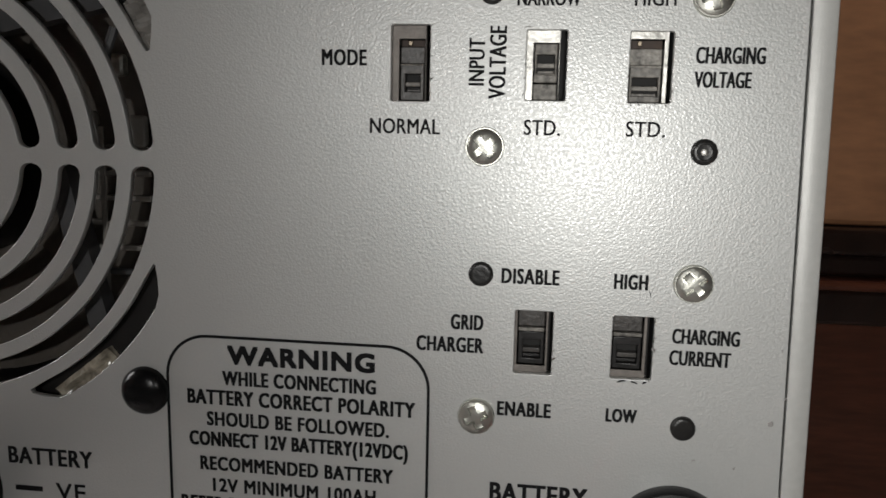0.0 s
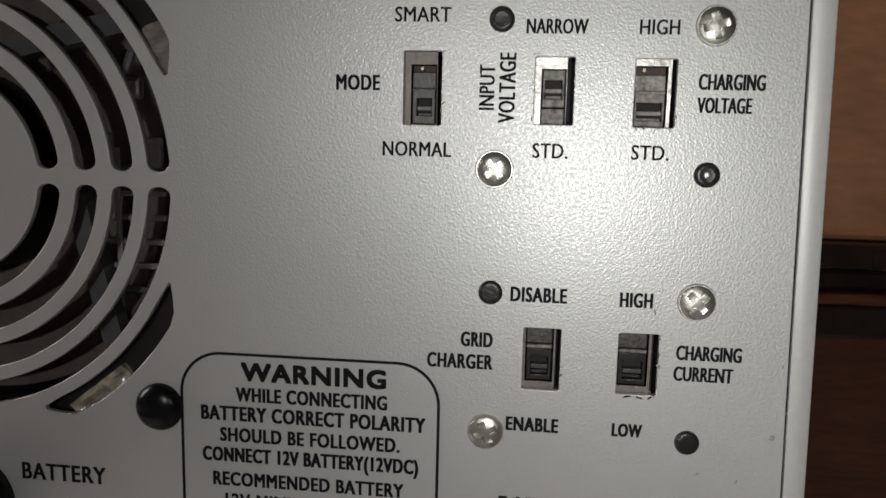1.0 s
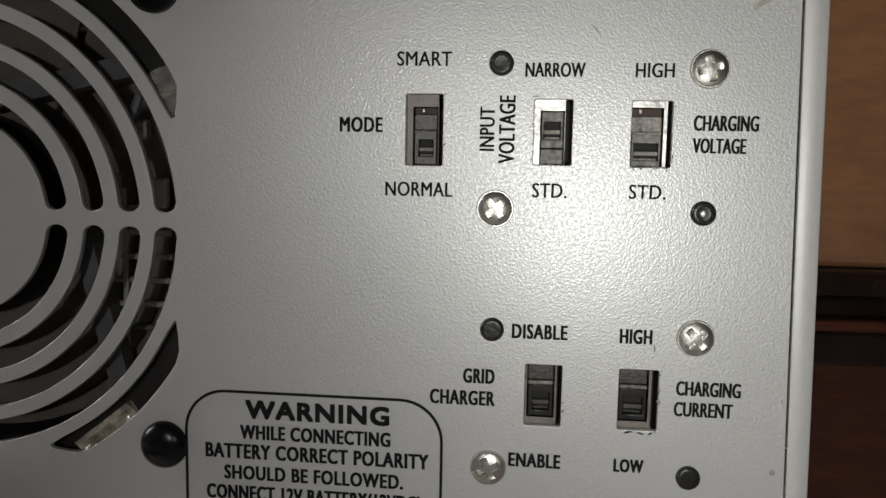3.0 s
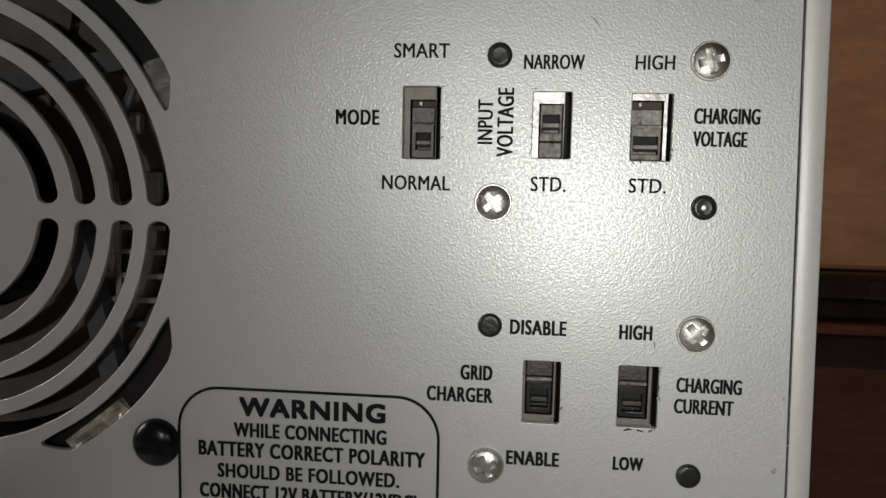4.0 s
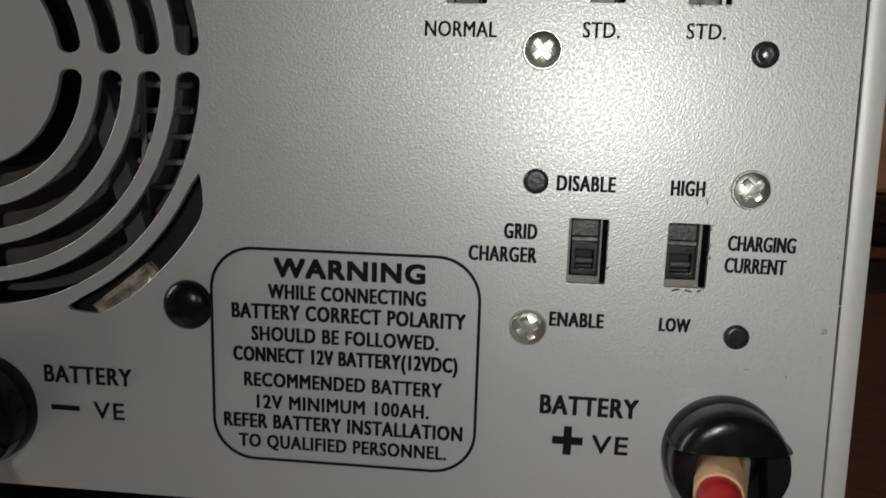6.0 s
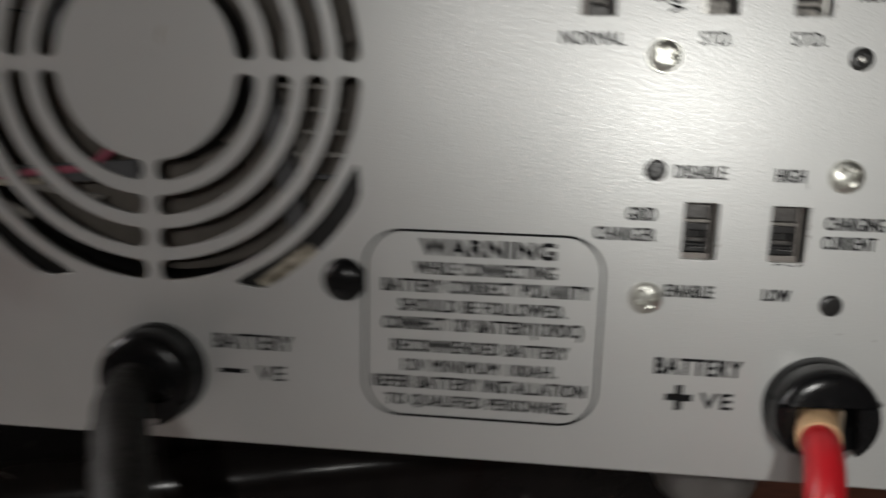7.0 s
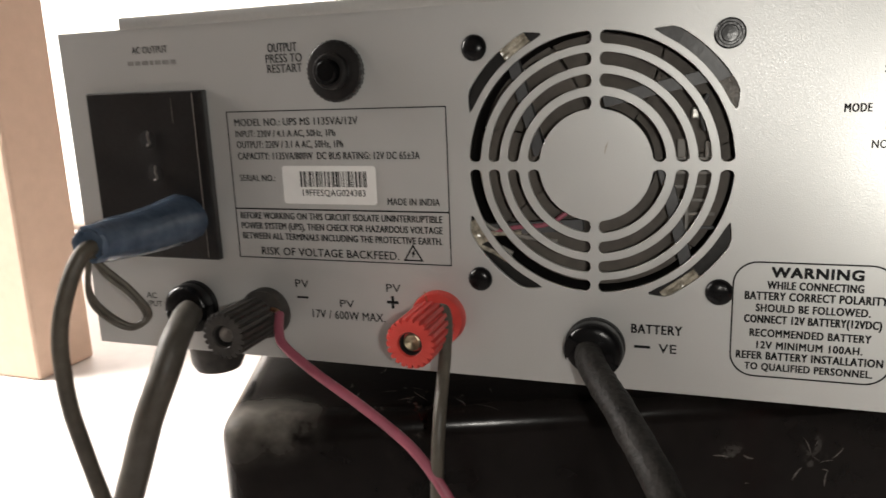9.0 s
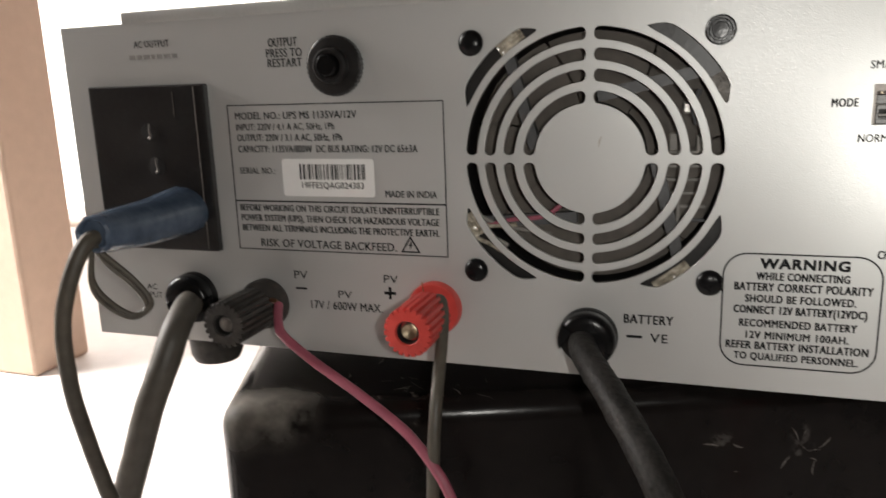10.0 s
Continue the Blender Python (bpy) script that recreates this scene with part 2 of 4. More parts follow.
def tube(points, radius, seg=16, steps=8, wobble=0.0, bm=None, flat=1.0):
    """A cable along a smooth line; radius: a number or one for each end."""
    own = bmesh.new()
    line = spline(points, steps)
    r0, r1 = radius if isinstance(radius, tuple) else (radius, radius)
    side = Vector((1, 0.13, 0.2))
    rings = []
    for k, c in enumerate(line):
        d = (line[min(k + 1, len(line) - 1)] - line[max(k - 1, 0)]).normalized()
        side = (side - d * side.dot(d)).normalized()
        up = d.cross(side)
        r = r0 + (r1 - r0) * k / (len(line) - 1)
        ring = []
        for i in range(seg):
            a = 2 * math.pi * i / seg
            w = 1 + wobble * noise.noise(Vector((k * 0.6, math.cos(a) * 1.3, math.sin(a) * 1.3)))
            ring.append(own.verts.new(c + (side * math.cos(a) * flat + up * math.sin(a)) * r * w))
        rings.append(ring)
    for a, b in zip(rings, rings[1:]):
        for i in range(seg):
            j = (i + 1) % seg
            own.faces.new((a[i], a[j], b[j], b[i]))
    own.faces.new(reversed(rings[0]))
    own.faces.new(rings[-1])
    return merge(own, bm)


def plate(outlines, y, thick, bevel=0.0):
    """A flat sheet in the xz plane from closed outlines, the first the rim and the others holes. Front face at y."""
    cu = bpy.data.curves.new("sheet", "CURVE")
    cu.dimensions, cu.fill_mode, cu.extrude = "2D", "BOTH", thick / 2 - bevel
    cu.bevel_depth, cu.bevel_resolution = bevel, 1
    cu.offset = -bevel
    for pts in outlines:
        sp = cu.splines.new("POLY")
        sp.points.add(len(pts) - 1)
        for p, (x, z) in zip(sp.points, pts):
            p.co = (x, z, 0, 1)
        sp.use_cyclic_u = True
    ob = new("sheet", cu)
    me = bpy.data.meshes.new_from_object(ob.evaluated_get(bpy.context.evaluated_depsgraph_get()))
    bpy.data.objects.remove(ob)
    bpy.data.curves.remove(cu)
    bm = bmesh.new()
    bm.from_mesh(me)
    bmesh.ops.remove_doubles(bm, verts=bm.verts, dist=0.002)
    bm.to_mesh(me)
    bm.free()
    me.transform(Matrix.Scale(MM, 4) @ Matrix.Translation((0, y + thick / 2, 0)) @ pose(0, 0, 0, 90))
    return me


def rect(x0, x1, z0, z1, r=0.0, n=6):
    if not r:
        return [(x0, z0), (x1, z0), (x1, z1), (x0, z1)]
    pts = []
    for cx, cz, a0 in ((x1 - r, z0 + r, -90), (x1 - r, z1 - r, 0), (x0 + r, z1 - r, 90), (x0 + r, z0 + r, 180)):
        for k in range(n + 1):
            a = radians(a0 + 90 * k / n)
            pts.append((cx + r * math.cos(a), cz + r * math.sin(a)))
    return pts


def glyphs(words, bold, apart=1.0):
    cu = bpy.data.curves.new("words", "FONT")
    cu.body, cu.size, cu.extrude, cu.resolution_u, cu.offset = words, 1, 0.01, 3, bold
    cu.space_character = apart
    ob = new("words", cu)
    me = bpy.data.meshes.new_from_object(ob.evaluated_get(bpy.context.evaluated_depsgraph_get()))
    bpy.data.objects.remove(ob)
    bpy.data.curves.remove(cu)
    return me


def span(me, k):
    c = [v.co[k] for v in me.vertices]
    return min(c), max(c)


CAP = span(glyphs("H", 0.0), 1)[1]


def words(text, x0, x1, z, h, parent, bold=0.018, upright=False, lift=0.0):
    """Printed words whose baseline runs from x0 to x1 at height z, with capitals h high. upright: read from below, x0 to x1 being heights."""
    me = glyphs(text, 0.0, 1.12 if bold >= 0.02 else 1.05)
    a, b = span(me, 0)
    sx, sz = (x1 - x0) / (b - a), h / CAP
    heavy = bmesh.new()
    weight = 0.13 + (bold - 0.012) * 7
    ex, ez = max(0.0, weight * h - 0.098 * sx) / 2, max(0.0, weight * 0.9 - 0.144) * h / 2
    for k, (dx, dz) in enumerate(((-1, -1), (0, -1), (1, -1), (-1, 1), (0, 1), (1, 1))):
        copy = me.copy()
        for v in copy.vertices:
            x, zz = (v.co.x - a) * sx * (1 - 2 * ex / (x1 - x0)) + ex + dx * ex, v.co.y * sz + dz * ez
            y = -0.05 - lift - 0.003 * k - v.co.z * 3
            v.co = Vector((z - zz, y, x0 + x) if upright else (x0 + x, y, z + zz)) * MM
        heavy.from_mesh(copy)
        bpy.data.meshes.remove(copy)
    heavy.to_mesh(me)
    heavy.free()
    return part("printed_line", me, INK, parent)


# ---------------------------------------------------------------- the room
FLOOR = -322.0
tagged(part("floor", box(-2450, 1500, -1500, 2200, FLOOR - 60, FLOOR), FLOORM), "pale smooth floor in bright daylight", "floor", kind="structure")
# ceiling, east and south walls are unseen, added dark against bounce
tagged(part("ceiling", box(-1750, 1500, -1500, 2200, 2300, 2400), LOW_BOUNCE), "unseen ceiling coloured dark to cut bounced light", "ceiling", kind="structure")
me = plate([rect(-1650, 1500, FLOOR, 2300), rect(-1640, 160, FLOOR + 1, 1900)], 1300, 100)
tagged(part("wall_north", me, PLASTER), "cream plaster wall with a wide open doorway", "wall", kind="structure")
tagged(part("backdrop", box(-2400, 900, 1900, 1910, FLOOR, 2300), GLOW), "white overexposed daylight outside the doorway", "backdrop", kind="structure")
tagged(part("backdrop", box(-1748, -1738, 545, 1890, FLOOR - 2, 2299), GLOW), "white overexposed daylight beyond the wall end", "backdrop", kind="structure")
tagged(part("wall_east", box(1500, 1600, -1500, 2300, FLOOR, 2300), LOW_BOUNCE), "unseen wall coloured dark brown to cut bounced light", "wall", kind="structure")
tagged(part("wall_south", box(-1750, 1500, -1600, -1500, FLOOR, 2300), LOW_BOUNCE), "unseen wall coloured dark brown to cut bounced light", "wall", kind="structure")
west = [(-1600, FLOOR), (537, FLOOR), (537, 2300), (-1600, 2300)]
me = plate([west, rect(-380, 380, 60, 1040)], 0, 100)
me.transform(Matrix.Translation((-1.65, 0, 0)) @ pose(0, 0, 0, 0, 0, 90))
tagged(part("wall_west", me, PLASTER), "cream wall with a window opening", "wall", kind="structure")
# the wall end that stands behind the inverter, its near face in the light
tagged(part("wall_end", box(-1649, -738, 452, 541, FLOOR, 2300, 5), BEIGE), "beige wall end with one sunlit and one shaded face", "wall", kind="structure")

# ---------------------------------------------------------------- wooden cupboard beside the inverter
cupboard = tagged(empty("wooden_cupboard", (480, 420, FLOOR)), "brown polished wooden cupboard with a dark moulding", "cupboard")
part("upper_panel", box(190, 800, 300, 330, -40, 900, 3), WOOD, cupboard)
part("lower_panel", box(190, 800, 312, 335, FLOOR, -92, 3), WOODDARK, cupboard, "darker red-brown lower panel")
part("side_panel", box(170, 189, 300, 700, FLOOR, 900, 3), WOODDARK, cupboard)
for k, (z0, z1, y0) in enumerate(((-54, -40.5, 290), (-66, -55, 297), (-72, -67, 288), (-91.5, -73, 296))):
    part("moulding", box(186, 800, y0, 334, z0, z1, 2.2), (WOODBLACK, WOODBLACK, WOODDARK, WOODBLACK)[k], cupboard, "near-black moulding strip")

# ---------------------------------------------------------------- battery under the inverter
YAW = 21.0
TOPZ = -80.0
battery = tagged(empty("battery", (0, 60, FLOOR)), "glossy black battery case with scuffs and dust", "battery")
turn = Matrix.Translation((-118.0, -33.5, 0)) @ pose(0, 0, 0, 0, 0, YAW)


def on_battery(bm):
    bmesh.ops.transform(bm, matrix=turn, verts=bm.verts)
    return bm


bm = box(0, 262, 0, 175, FLOOR, TOPZ)
bmesh.ops.bevel(bm, geom=[e for e in bm.edges if abs(e.verts[0].co.z - e.verts[1].co.z) > 50], offset=11, segments=5, affect="EDGES", profile=0.5)
bmesh.ops.bevel(bm, geom=[e for e in bm.edges if min(e.verts[0].co.z, e.verts[1].co.z) > TOPZ - 0.1], offset=9, segments=6, affect="EDGES", profile=0.5)
part("case", on_battery(bm), BATTERY, battery, smooth=True)
rng = random.Random(4)


def scuffs(name, spots, mat, label, flat=False):
    """Pale scratches on the battery's front, or on its top if flat."""
    for u, w, z, n, spread in spots:
        bm = bmesh.new()
        for k in range(n):
            a = rng.uniform(-1.2, 1.9)
            ln, wd = rng.uniform(1.5, 6.0), rng.uniform(0.08, 0.3)
            c = Vector((u + rng.gauss(0, spread), w - 0.05, z + rng.gauss(0, spread * 0.6)))
            d, s = Vector((math.cos(a), 0, math.sin(a))), Vector((-math.sin(a), 0, math.cos(a)))
            bend = rng.uniform(-0.8, 0.8)
            if flat:
                c = Vector((u + rng.gauss(0, spread), w + rng.gauss(0, spread * 0.5), TOPZ + 0.05))
                d, s = Vector((math.cos(a), math.sin(a), 0)), Vector((-math.sin(a), math.cos(a), 0))
                ln *= 2.2
            pts = [c + d * ln * (i / 4 - 0.5) + s * bend * math.sin(math.pi * i / 4) for i in range(5)]
            up = [bm.verts.new(p + s * wd * math.sin(math.pi * (i + 0.4) / 4.8)) for i, p in enumerate(pts)]
            dn = [bm.verts.new(p - s * wd * math.sin(math.pi * (i + 0.4) / 4.8)) for i, p in enumerate(pts)]
            for i in range(4):
                bm.faces.new((dn[i], dn[i + 1], up[i + 1], up[i]))
        part(name, on_battery(bm), mat, battery, label)




def stroke(a, b, width, bend):
    """One torn scratch on the battery's front, from a to b, with ragged sides."""
    a, b = Vector((a[0], -0.06, a[1])), Vector((b[0], -0.06, b[1]))
    d = b - a
    s = Vector((-d.z, 0, d.x)).normalized()
    bm = bmesh.new()
    rows = []
    for k in range(13):
        t = k / 12
        c = a + d * t + s * bend * math.sin(math.pi * t)
        h = width * math.sin(math.pi * (0.05 + 0.9 * t)) * (0.75 + 0.7 * noise.noise(Vector((a.x + 2.1 * k, b.z, 5))))
        rows.append((bm.verts.new(c - s * h), bm.verts.new(c + s * h * 0.6)))
    for (p0, p1), (q0, q1) in zip(rows, rows[1:]):
        bm.faces.new((p0, q0, q1, p1))
    part("scuff", on_battery(bm), SCUFF, battery, "pale torn scratch on the front")


# a star of scratches and two pale rubs
for a, b, width, bend in (((203.0, -105.9), (207.6, -105.4), 0.32, 0.3), ((206.9, -104.9), (211.0, -100.8), 0.42, -0.3), ((193.7, -112.0), (197.0, -107.2), 0.62, 0.4), ((203.8, -108.5), (206.4, -109.6), 0.25, 0.4),
                          ((205.9, -109.4), (205.3, -115.0), 0.5, -0.3), ((196.6, -96.2), (199.6, -102.2), 0.24, 0.5), ((200.4, -103.6), (203.2, -105.8), 0.16, 0.2), ((201.0, -99.6), (202.0, -97.6), 0.2, 0.1),
                          ((165.6, -101.0), (171.4, -101.9), 0.5, 0.3), ((176.2, -101.4), (179.9, -103.0), 0.6, -0.3), ((177.2, -112.0), (178.8, -112.2), 0.2, 0.0)):
    stroke(a, b, width, bend)
scuffs("scuff", ((48, 26, 0, 4, 12), (62, 14, 0, 4, 9), (92, 12, 0, 3, 8)), SCUFF, "faint scratches on the top", True)

# ---------------------------------------------------------------- the inverter
inverter = tagged(empty("inverter", (-28, 120, -69)), "light grey solar inverter showing its rear connection panel", "inverter")

PX0, PZ0, PZ1 = -191.8, -68.8, 47.8
SEAM = ((130.3, 48.5), (133.6, -68.8))
holes = []
for q in range(4):
    for r0, r1 in ((16.6, 20.3), (22.9, 26.5), (28.9, 32.5), (34.8, 38.5)):
        rm, hw = (r0 + r1) / 2, (r1 - r0) / 2
        gap = (1.15 + hw * 0.75) / rm
        a0, a1 = q * math.pi / 2 + gap, (q + 1) * math.pi / 2 - gap
        pts = [(r1 * math.cos(a0 + (a1 - a0) * k / 22), r1 * math.sin(a0 + (a1 - a0) * k / 22)) for k in range(23)]
        for k in range(1, 6):
            b = math.pi * k / 6
            c = rm + hw * math.cos(b)
            e = a1 + hw * 0.75 * math.sin(b) / rm
            pts.append((c * math.cos(e), c * math.sin(e)))
        pts += [(r0 * math.cos(a1 + (a0 - a1) * k / 22), r0 * math.sin(a1 + (a0 - a1) * k / 22)) for k in range(23)]
        for k in range(1, 6):
            b = math.pi * k / 6
            c = rm - hw * math.cos(b)
            e = a0 - hw * 0.75 * math.sin(b) / rm
            pts.append((c * math.cos(e), c * math.sin(e)))
        holes.append(pts)
    # the corner slots, cut off by the fan's square
    inner, outer = [], []
    for k in range(17):
        a = radians(22.6 + 44.2 * k / 16)
        nip = 0.45 * (k in (0, 16)) + 0.12 * (k in (1, 15))
        inner.append((40.6 + nip, a))
        outer.append((min(44.3, 38.9 / math.cos(a), 38.4 / math.sin(a)) - nip, a))
    pts = [(r * math.cos(a + q * math.pi / 2), r * math.sin(a + q * math.pi / 2)) for r, a in outer + inner[::-1]]
    holes.append(pts)
holes = [[(x + 0.2, z + 0.35) for x, z in pts] for pts in holes]
SWITCHES = {"mode": (74.9, 80.5, 9.6, 20.2), "input": (94.0, 99.6, 10.0, 19.6), "charge": (108.1, 113.9, 9.9, 19.5), "grid": (93.8, 99.4, -29.8, -20.2), "current": (107.9, 113.8, -29.7, -20.3)}
for x0, x1, z0, z1 in SWITCHES.values():
    holes.append(rect(x0, x1, z0, z1, 0.25, 2))
SOCK = (-180.5, -131.3, -33.0, 26.4)
holes.append(rect(SOCK[0] + 3, SOCK[1] - 3, SOCK[2] + 3, SOCK[3] - 3))
rim = [(PX0, PZ0), (SEAM[1][0], PZ0), (SEAM[0][0], PZ1 + 1.7), (PX0, PZ1), ]
panel = part("rear_panel", plate([rim] + holes, 0, 1.2, 0.12), PAINT, inverter, "light grey powder-coated steel rear panel")

# body behind the panel, with the cover's folded rim at the top and on one side
bm = box(PX0 + 0.4, -190.4, 1.3, 240, PZ0, PZ1)
part("side_wall", bm, COVER, inverter)
part("bottom_plate", box(-190.3, 133, 1.3, 240, PZ0, PZ0 + 1.2), COVER, inverter)
part("back_plate", box(-190.3, 133, 238.5, 240, PZ0 + 1.3, PZ1), RECESS_SHADE, inverter)


def rim_strip(a, b, w0, w1, side, name):
    """A rounded folded edge of the cover, from a to b in the xz plane, spreading outwards by w0 at a and w1 at b."""
    bm = bmesh.new()
    rows = []
    prof = ((0.0, 0.55), (0.0, -0.1), (0.06, -0.24), (0.82, -0.3), (0.96, -0.1), (1.04, 0.5), (1.06, 1.5), (1.06, 238))
    for (x, z), w in ((a, w0), (b, w1)):
        rows.append([bm.verts.new((x + side[0] * (0.1 + w * u), y, z + side[1] * (0.1 + w * u))) for u, y in prof])
    for i in range(len(prof) - 1):
        bm.faces.new((rows[0][i], rows[0][i + 1], rows[1][i + 1], rows[1][i]))
    bmesh.ops.recalc_face_normals(bm, faces=bm.faces[:])
    return part(name, bm, COVER, inverter, smooth=True)


rim_strip((130.44, 53.0), (133.8, PZ0 - 1.2), 3.4, 3.1, (1, 0), "cover_side")
rim_strip((-164, PZ1 - 0.15), (130.2, PZ1 + 1.4), 3.9, 3.9, (0, 1), "cover_top")
part("top_plate", box(PX0 + 0.4, -164.3, 1.3, 240, PZ1 - 1.2, PZ1), COVER, inverter)

# printing on the panel
for text, x0, x1, z, h, bold in (
        ("SMART", 73.5, 81.7, 24.3, 2.05, 0.018), ("NARROW", 92.5, 101.2, 22.8, 2.0, 0.018), ("HIGH", 108.3, 113.8, 22.8, 2.0, 0.018),
        ("MODE", 64.8, 71.4, 14.5, 2.15, 0.022), ("CHARGING", 116.8, 125.9, 15.3, 2.15, 0.018), ("VOLTAGE", 116.8, 124.3, 12.1, 2.1, 0.018),
        ("NORMAL", 71.9, 82.1, 5.0, 2.1, 0.018), ("STD.", 94.0, 99.1, 5.2, 2.1, 0.018), ("STD.", 108.1, 113.4, 5.3, 2.05, 0.018),
        ("DISABLE", 91.6, 100.0, -16.2, 2.15, 0.022), ("HIGH", 107.7, 112.5, -16.3, 2.1, 0.022), ("GRID", 84.3, 89.2, -23.5, 2.2, 0.022),
        ("CHARGER", 79.2, 89.3, -27.0, 2.2, 0.022), ("CHARGING", 116.3, 125.7, -23.9, 2.15, 0.019), ("CURRENT", 116.1, 124.7, -27.1, 2.15, 0.019),
        ("ENABLE", 91.6, 99.6, -36.4, 2.1, 0.024), ("LOW", 107.6, 112.1, -36.3, 1.95, 0.024),
        ("BATTERY", 90.9, 105.6, -50.2, 2.9, 0.024), ("VE", 99.0, 104.5, -56.1, 2.8, 0.024),
        ("BATTERY", 11.3, 26.1, -50.3, 2.8, 0.022), ("VE", 19.4, 24.6, -56.1, 2.75, 0.022),
        ("WARNING", 49.5, 72.9, -31.0, 2.75, 0.035), ("WHILE CONNECTING", 48.6, 73.1, -34.5, 2.2, 0.024),
        ("BATTERY CORRECT POLARITY", 42.8, 79.2, -37.8, 2.3, 0.024), ("SHOULD BE FOLLOWED.", 45.9, 75.2, -41.3, 2.2, 0.024),
        ("CONNECT 12V BATTERY(12VDC)", 42.9, 78.2, -44.7, 2.25, 0.024), ("RECOMMENDED BATTERY", 44.6, 75.9, -48.8, 2.2, 0.024),
        ("12V MINIMUM 100AH.", 46.6, 74.0, -52.4, 2.15, 0.024), ("REFER BATTERY INSTALLATION", 41.2, 79.3, -55.7, 2.25, 0.024),
        ("TO QUALIFIED PERSONNEL.", 43.6, 76.9, -59.0, 2.1, 0.024),
        ("AC OUTPUT", -160.0, -145.2, 39.4, 2.3, 0.009), ("OUTPUT", -106.0, -95.2, 37.5, 2.75, 0.015), ("PRESS TO", -107.0, -93.6, 34.1, 2.7, 0.015),
        ("RESTART", -106.7, -93.8, 30.9, 2.65, 0.015),
        ("MODEL NO.: UPS MS 1135VA/12V", -121.2, -75.3, 13.8, 2.4, 0.016), ("INPUT: 220V / 4.1 A AC, 50Hz, 1Ph", -121.2, -83.6, 10.1, 2.2, 0.014),
        ("OUTPUT: 220V / 3.1 A AC, 50Hz, 1Ph", -121.1, -81.0, 6.4, 2.3, 0.014), ("CAPACITY: 1135VA/800W  DC BUS RATING: 12V DC 65\u00b13A", -121.1, -54.5, 2.5, 2.35, 0.014),
        ("SERIAL NO.:", -121.2, -107.2, -4.9, 2.15, 0.014), ("MADE IN INDIA", -66.4, -48.4, -12.4, 2.2, 0.015),
        ("BEFORE WORKING ON THIS CIRCUIT ISOLATE UNINTERRUPTIBLE", -122.4, -47.8, -18.0, 2.25, 0.018),
        ("POWER SYSTEM (UPS), THEN CHECK FOR HAZARDOUS VOLTAGE", -122.3, -47.9, -21.6, 2.25, 0.018),
        ("BETWEEN ALL TERMINALS INCLUDING THE PROTECTIVE EARTH.", -122.2, -48.0, -25.2, 2.25, 0.018),
        ("RISK OF VOLTAGE BACKFEED.", -115.1, -63.3, -30.7, 2.7, 0.018),
        ("PV", -102.9, -97.7, -42.0, 2.8, 0.015), ("PV", -86.1, -80.8, -48.2, 2.6, 0.015), ("17V / 600W MAX.", -97.0, -69.6, -52.6, 2.9, 0.015),
        ("PV", -68.6, -63.4, -41.8, 2.7, 0.015), ("AC", -166.9, -162.4, -49.5, 2.2, 0.012), ("INPUT", -169.2, -160.4, -52.7, 2.2, 0.012)):
    words(text, x0, x1, z, h, panel, bold)
words("INPUT", 11.9, 18.4, 88.2, 2.15, panel, 0.018, True)
words("VOLTAGE", 10.1, 20.1, 91.2, 2.3, panel, 0.018, True)


def printed(outlines, name="printed_line"):
    return part(name, plate(outlines, -0.1, 0.08), INK, panel)


printed([rect(39.4, 81.4, -61.2, -26.6, 6.8, 10), rect(39.85, 80.95, -60.75, -27.05, 6.4, 10)], "printed_frame")
printed([rect(-124.2, -45.2, -32.0, 18.8), rect(-123.85, -45.55, -31.65, 18.45)], "printed_frame")
printed([rect(-123.8, -45.6, -14.75, -14.25)])
printed([rect(12.2, 17.0, -55.05, -54.2)], "minus_sign")
printed([rect(-102.6, -98.2, -45.9, -45.2)], "minus_sign")
for cx, cz, r, w in ((95.35, -54.4, 2.3, 0.62), (-66.5, -45.4, 2.15, 0.5)):
    printed([[(cx - r, cz - w), (cx - w, cz - w), (cx - w, cz - r), (cx + w, cz - r), (cx + w, cz - w), (cx + r, cz - w), (cx + r, cz + w), (cx + w, cz + w), (cx + w, cz + r), (cx - w, cz + r), (cx - w, cz + w), (cx - r, cz + w)]], "plus_sign")
printed([[(-61.8, -30.9), (-54.8, -30.9), (-58.3, -25.2)], [(-60.9, -30.4), (-55.7, -30.4), (-58.3, -26.2)]], "warning_triangle")
printed([[(-58.1, -27.2), (-59.0, -28.6), (-58.4, -28.6), (-58.7, -29.9), (-57.5, -28.2), (-58.1, -28.2), (-57.6, -27.2)]], "warning_bolt")
x = -162.4
for w in (2.6, 2.2, 2.8, 1.6, 2.4, 2.8, 2.2):
    part("printed_bar", plate([rect(x, x + w, 35.4, 36.9)], -0.1, 0.08), SERIAL_GREY, panel)
    x += w + 0.6
sticker = part("barcode_sticker", plate([rect(-104.3, -70.0, -12.5, 0.3, 1.2)], -0.16, 0.12), STICKER, panel, "white barcode sticker")
rng = random.Random(11)
x = -97.6
while x < -73.2:
    w = rng.choice((0.22, 0.22, 0.45, 0.66))
    part("barcode_bar", plate([rect(x, x + w, -6.7, -1.5)], -0.2, 0.03), INK, panel)
    x += w + rng.choice((0.25, 0.25, 0.45, 0.6))
words("19FFESQAG024383", -97.0, -74.0, -9.7, 2.1, panel, 0.014, lift=0.14)


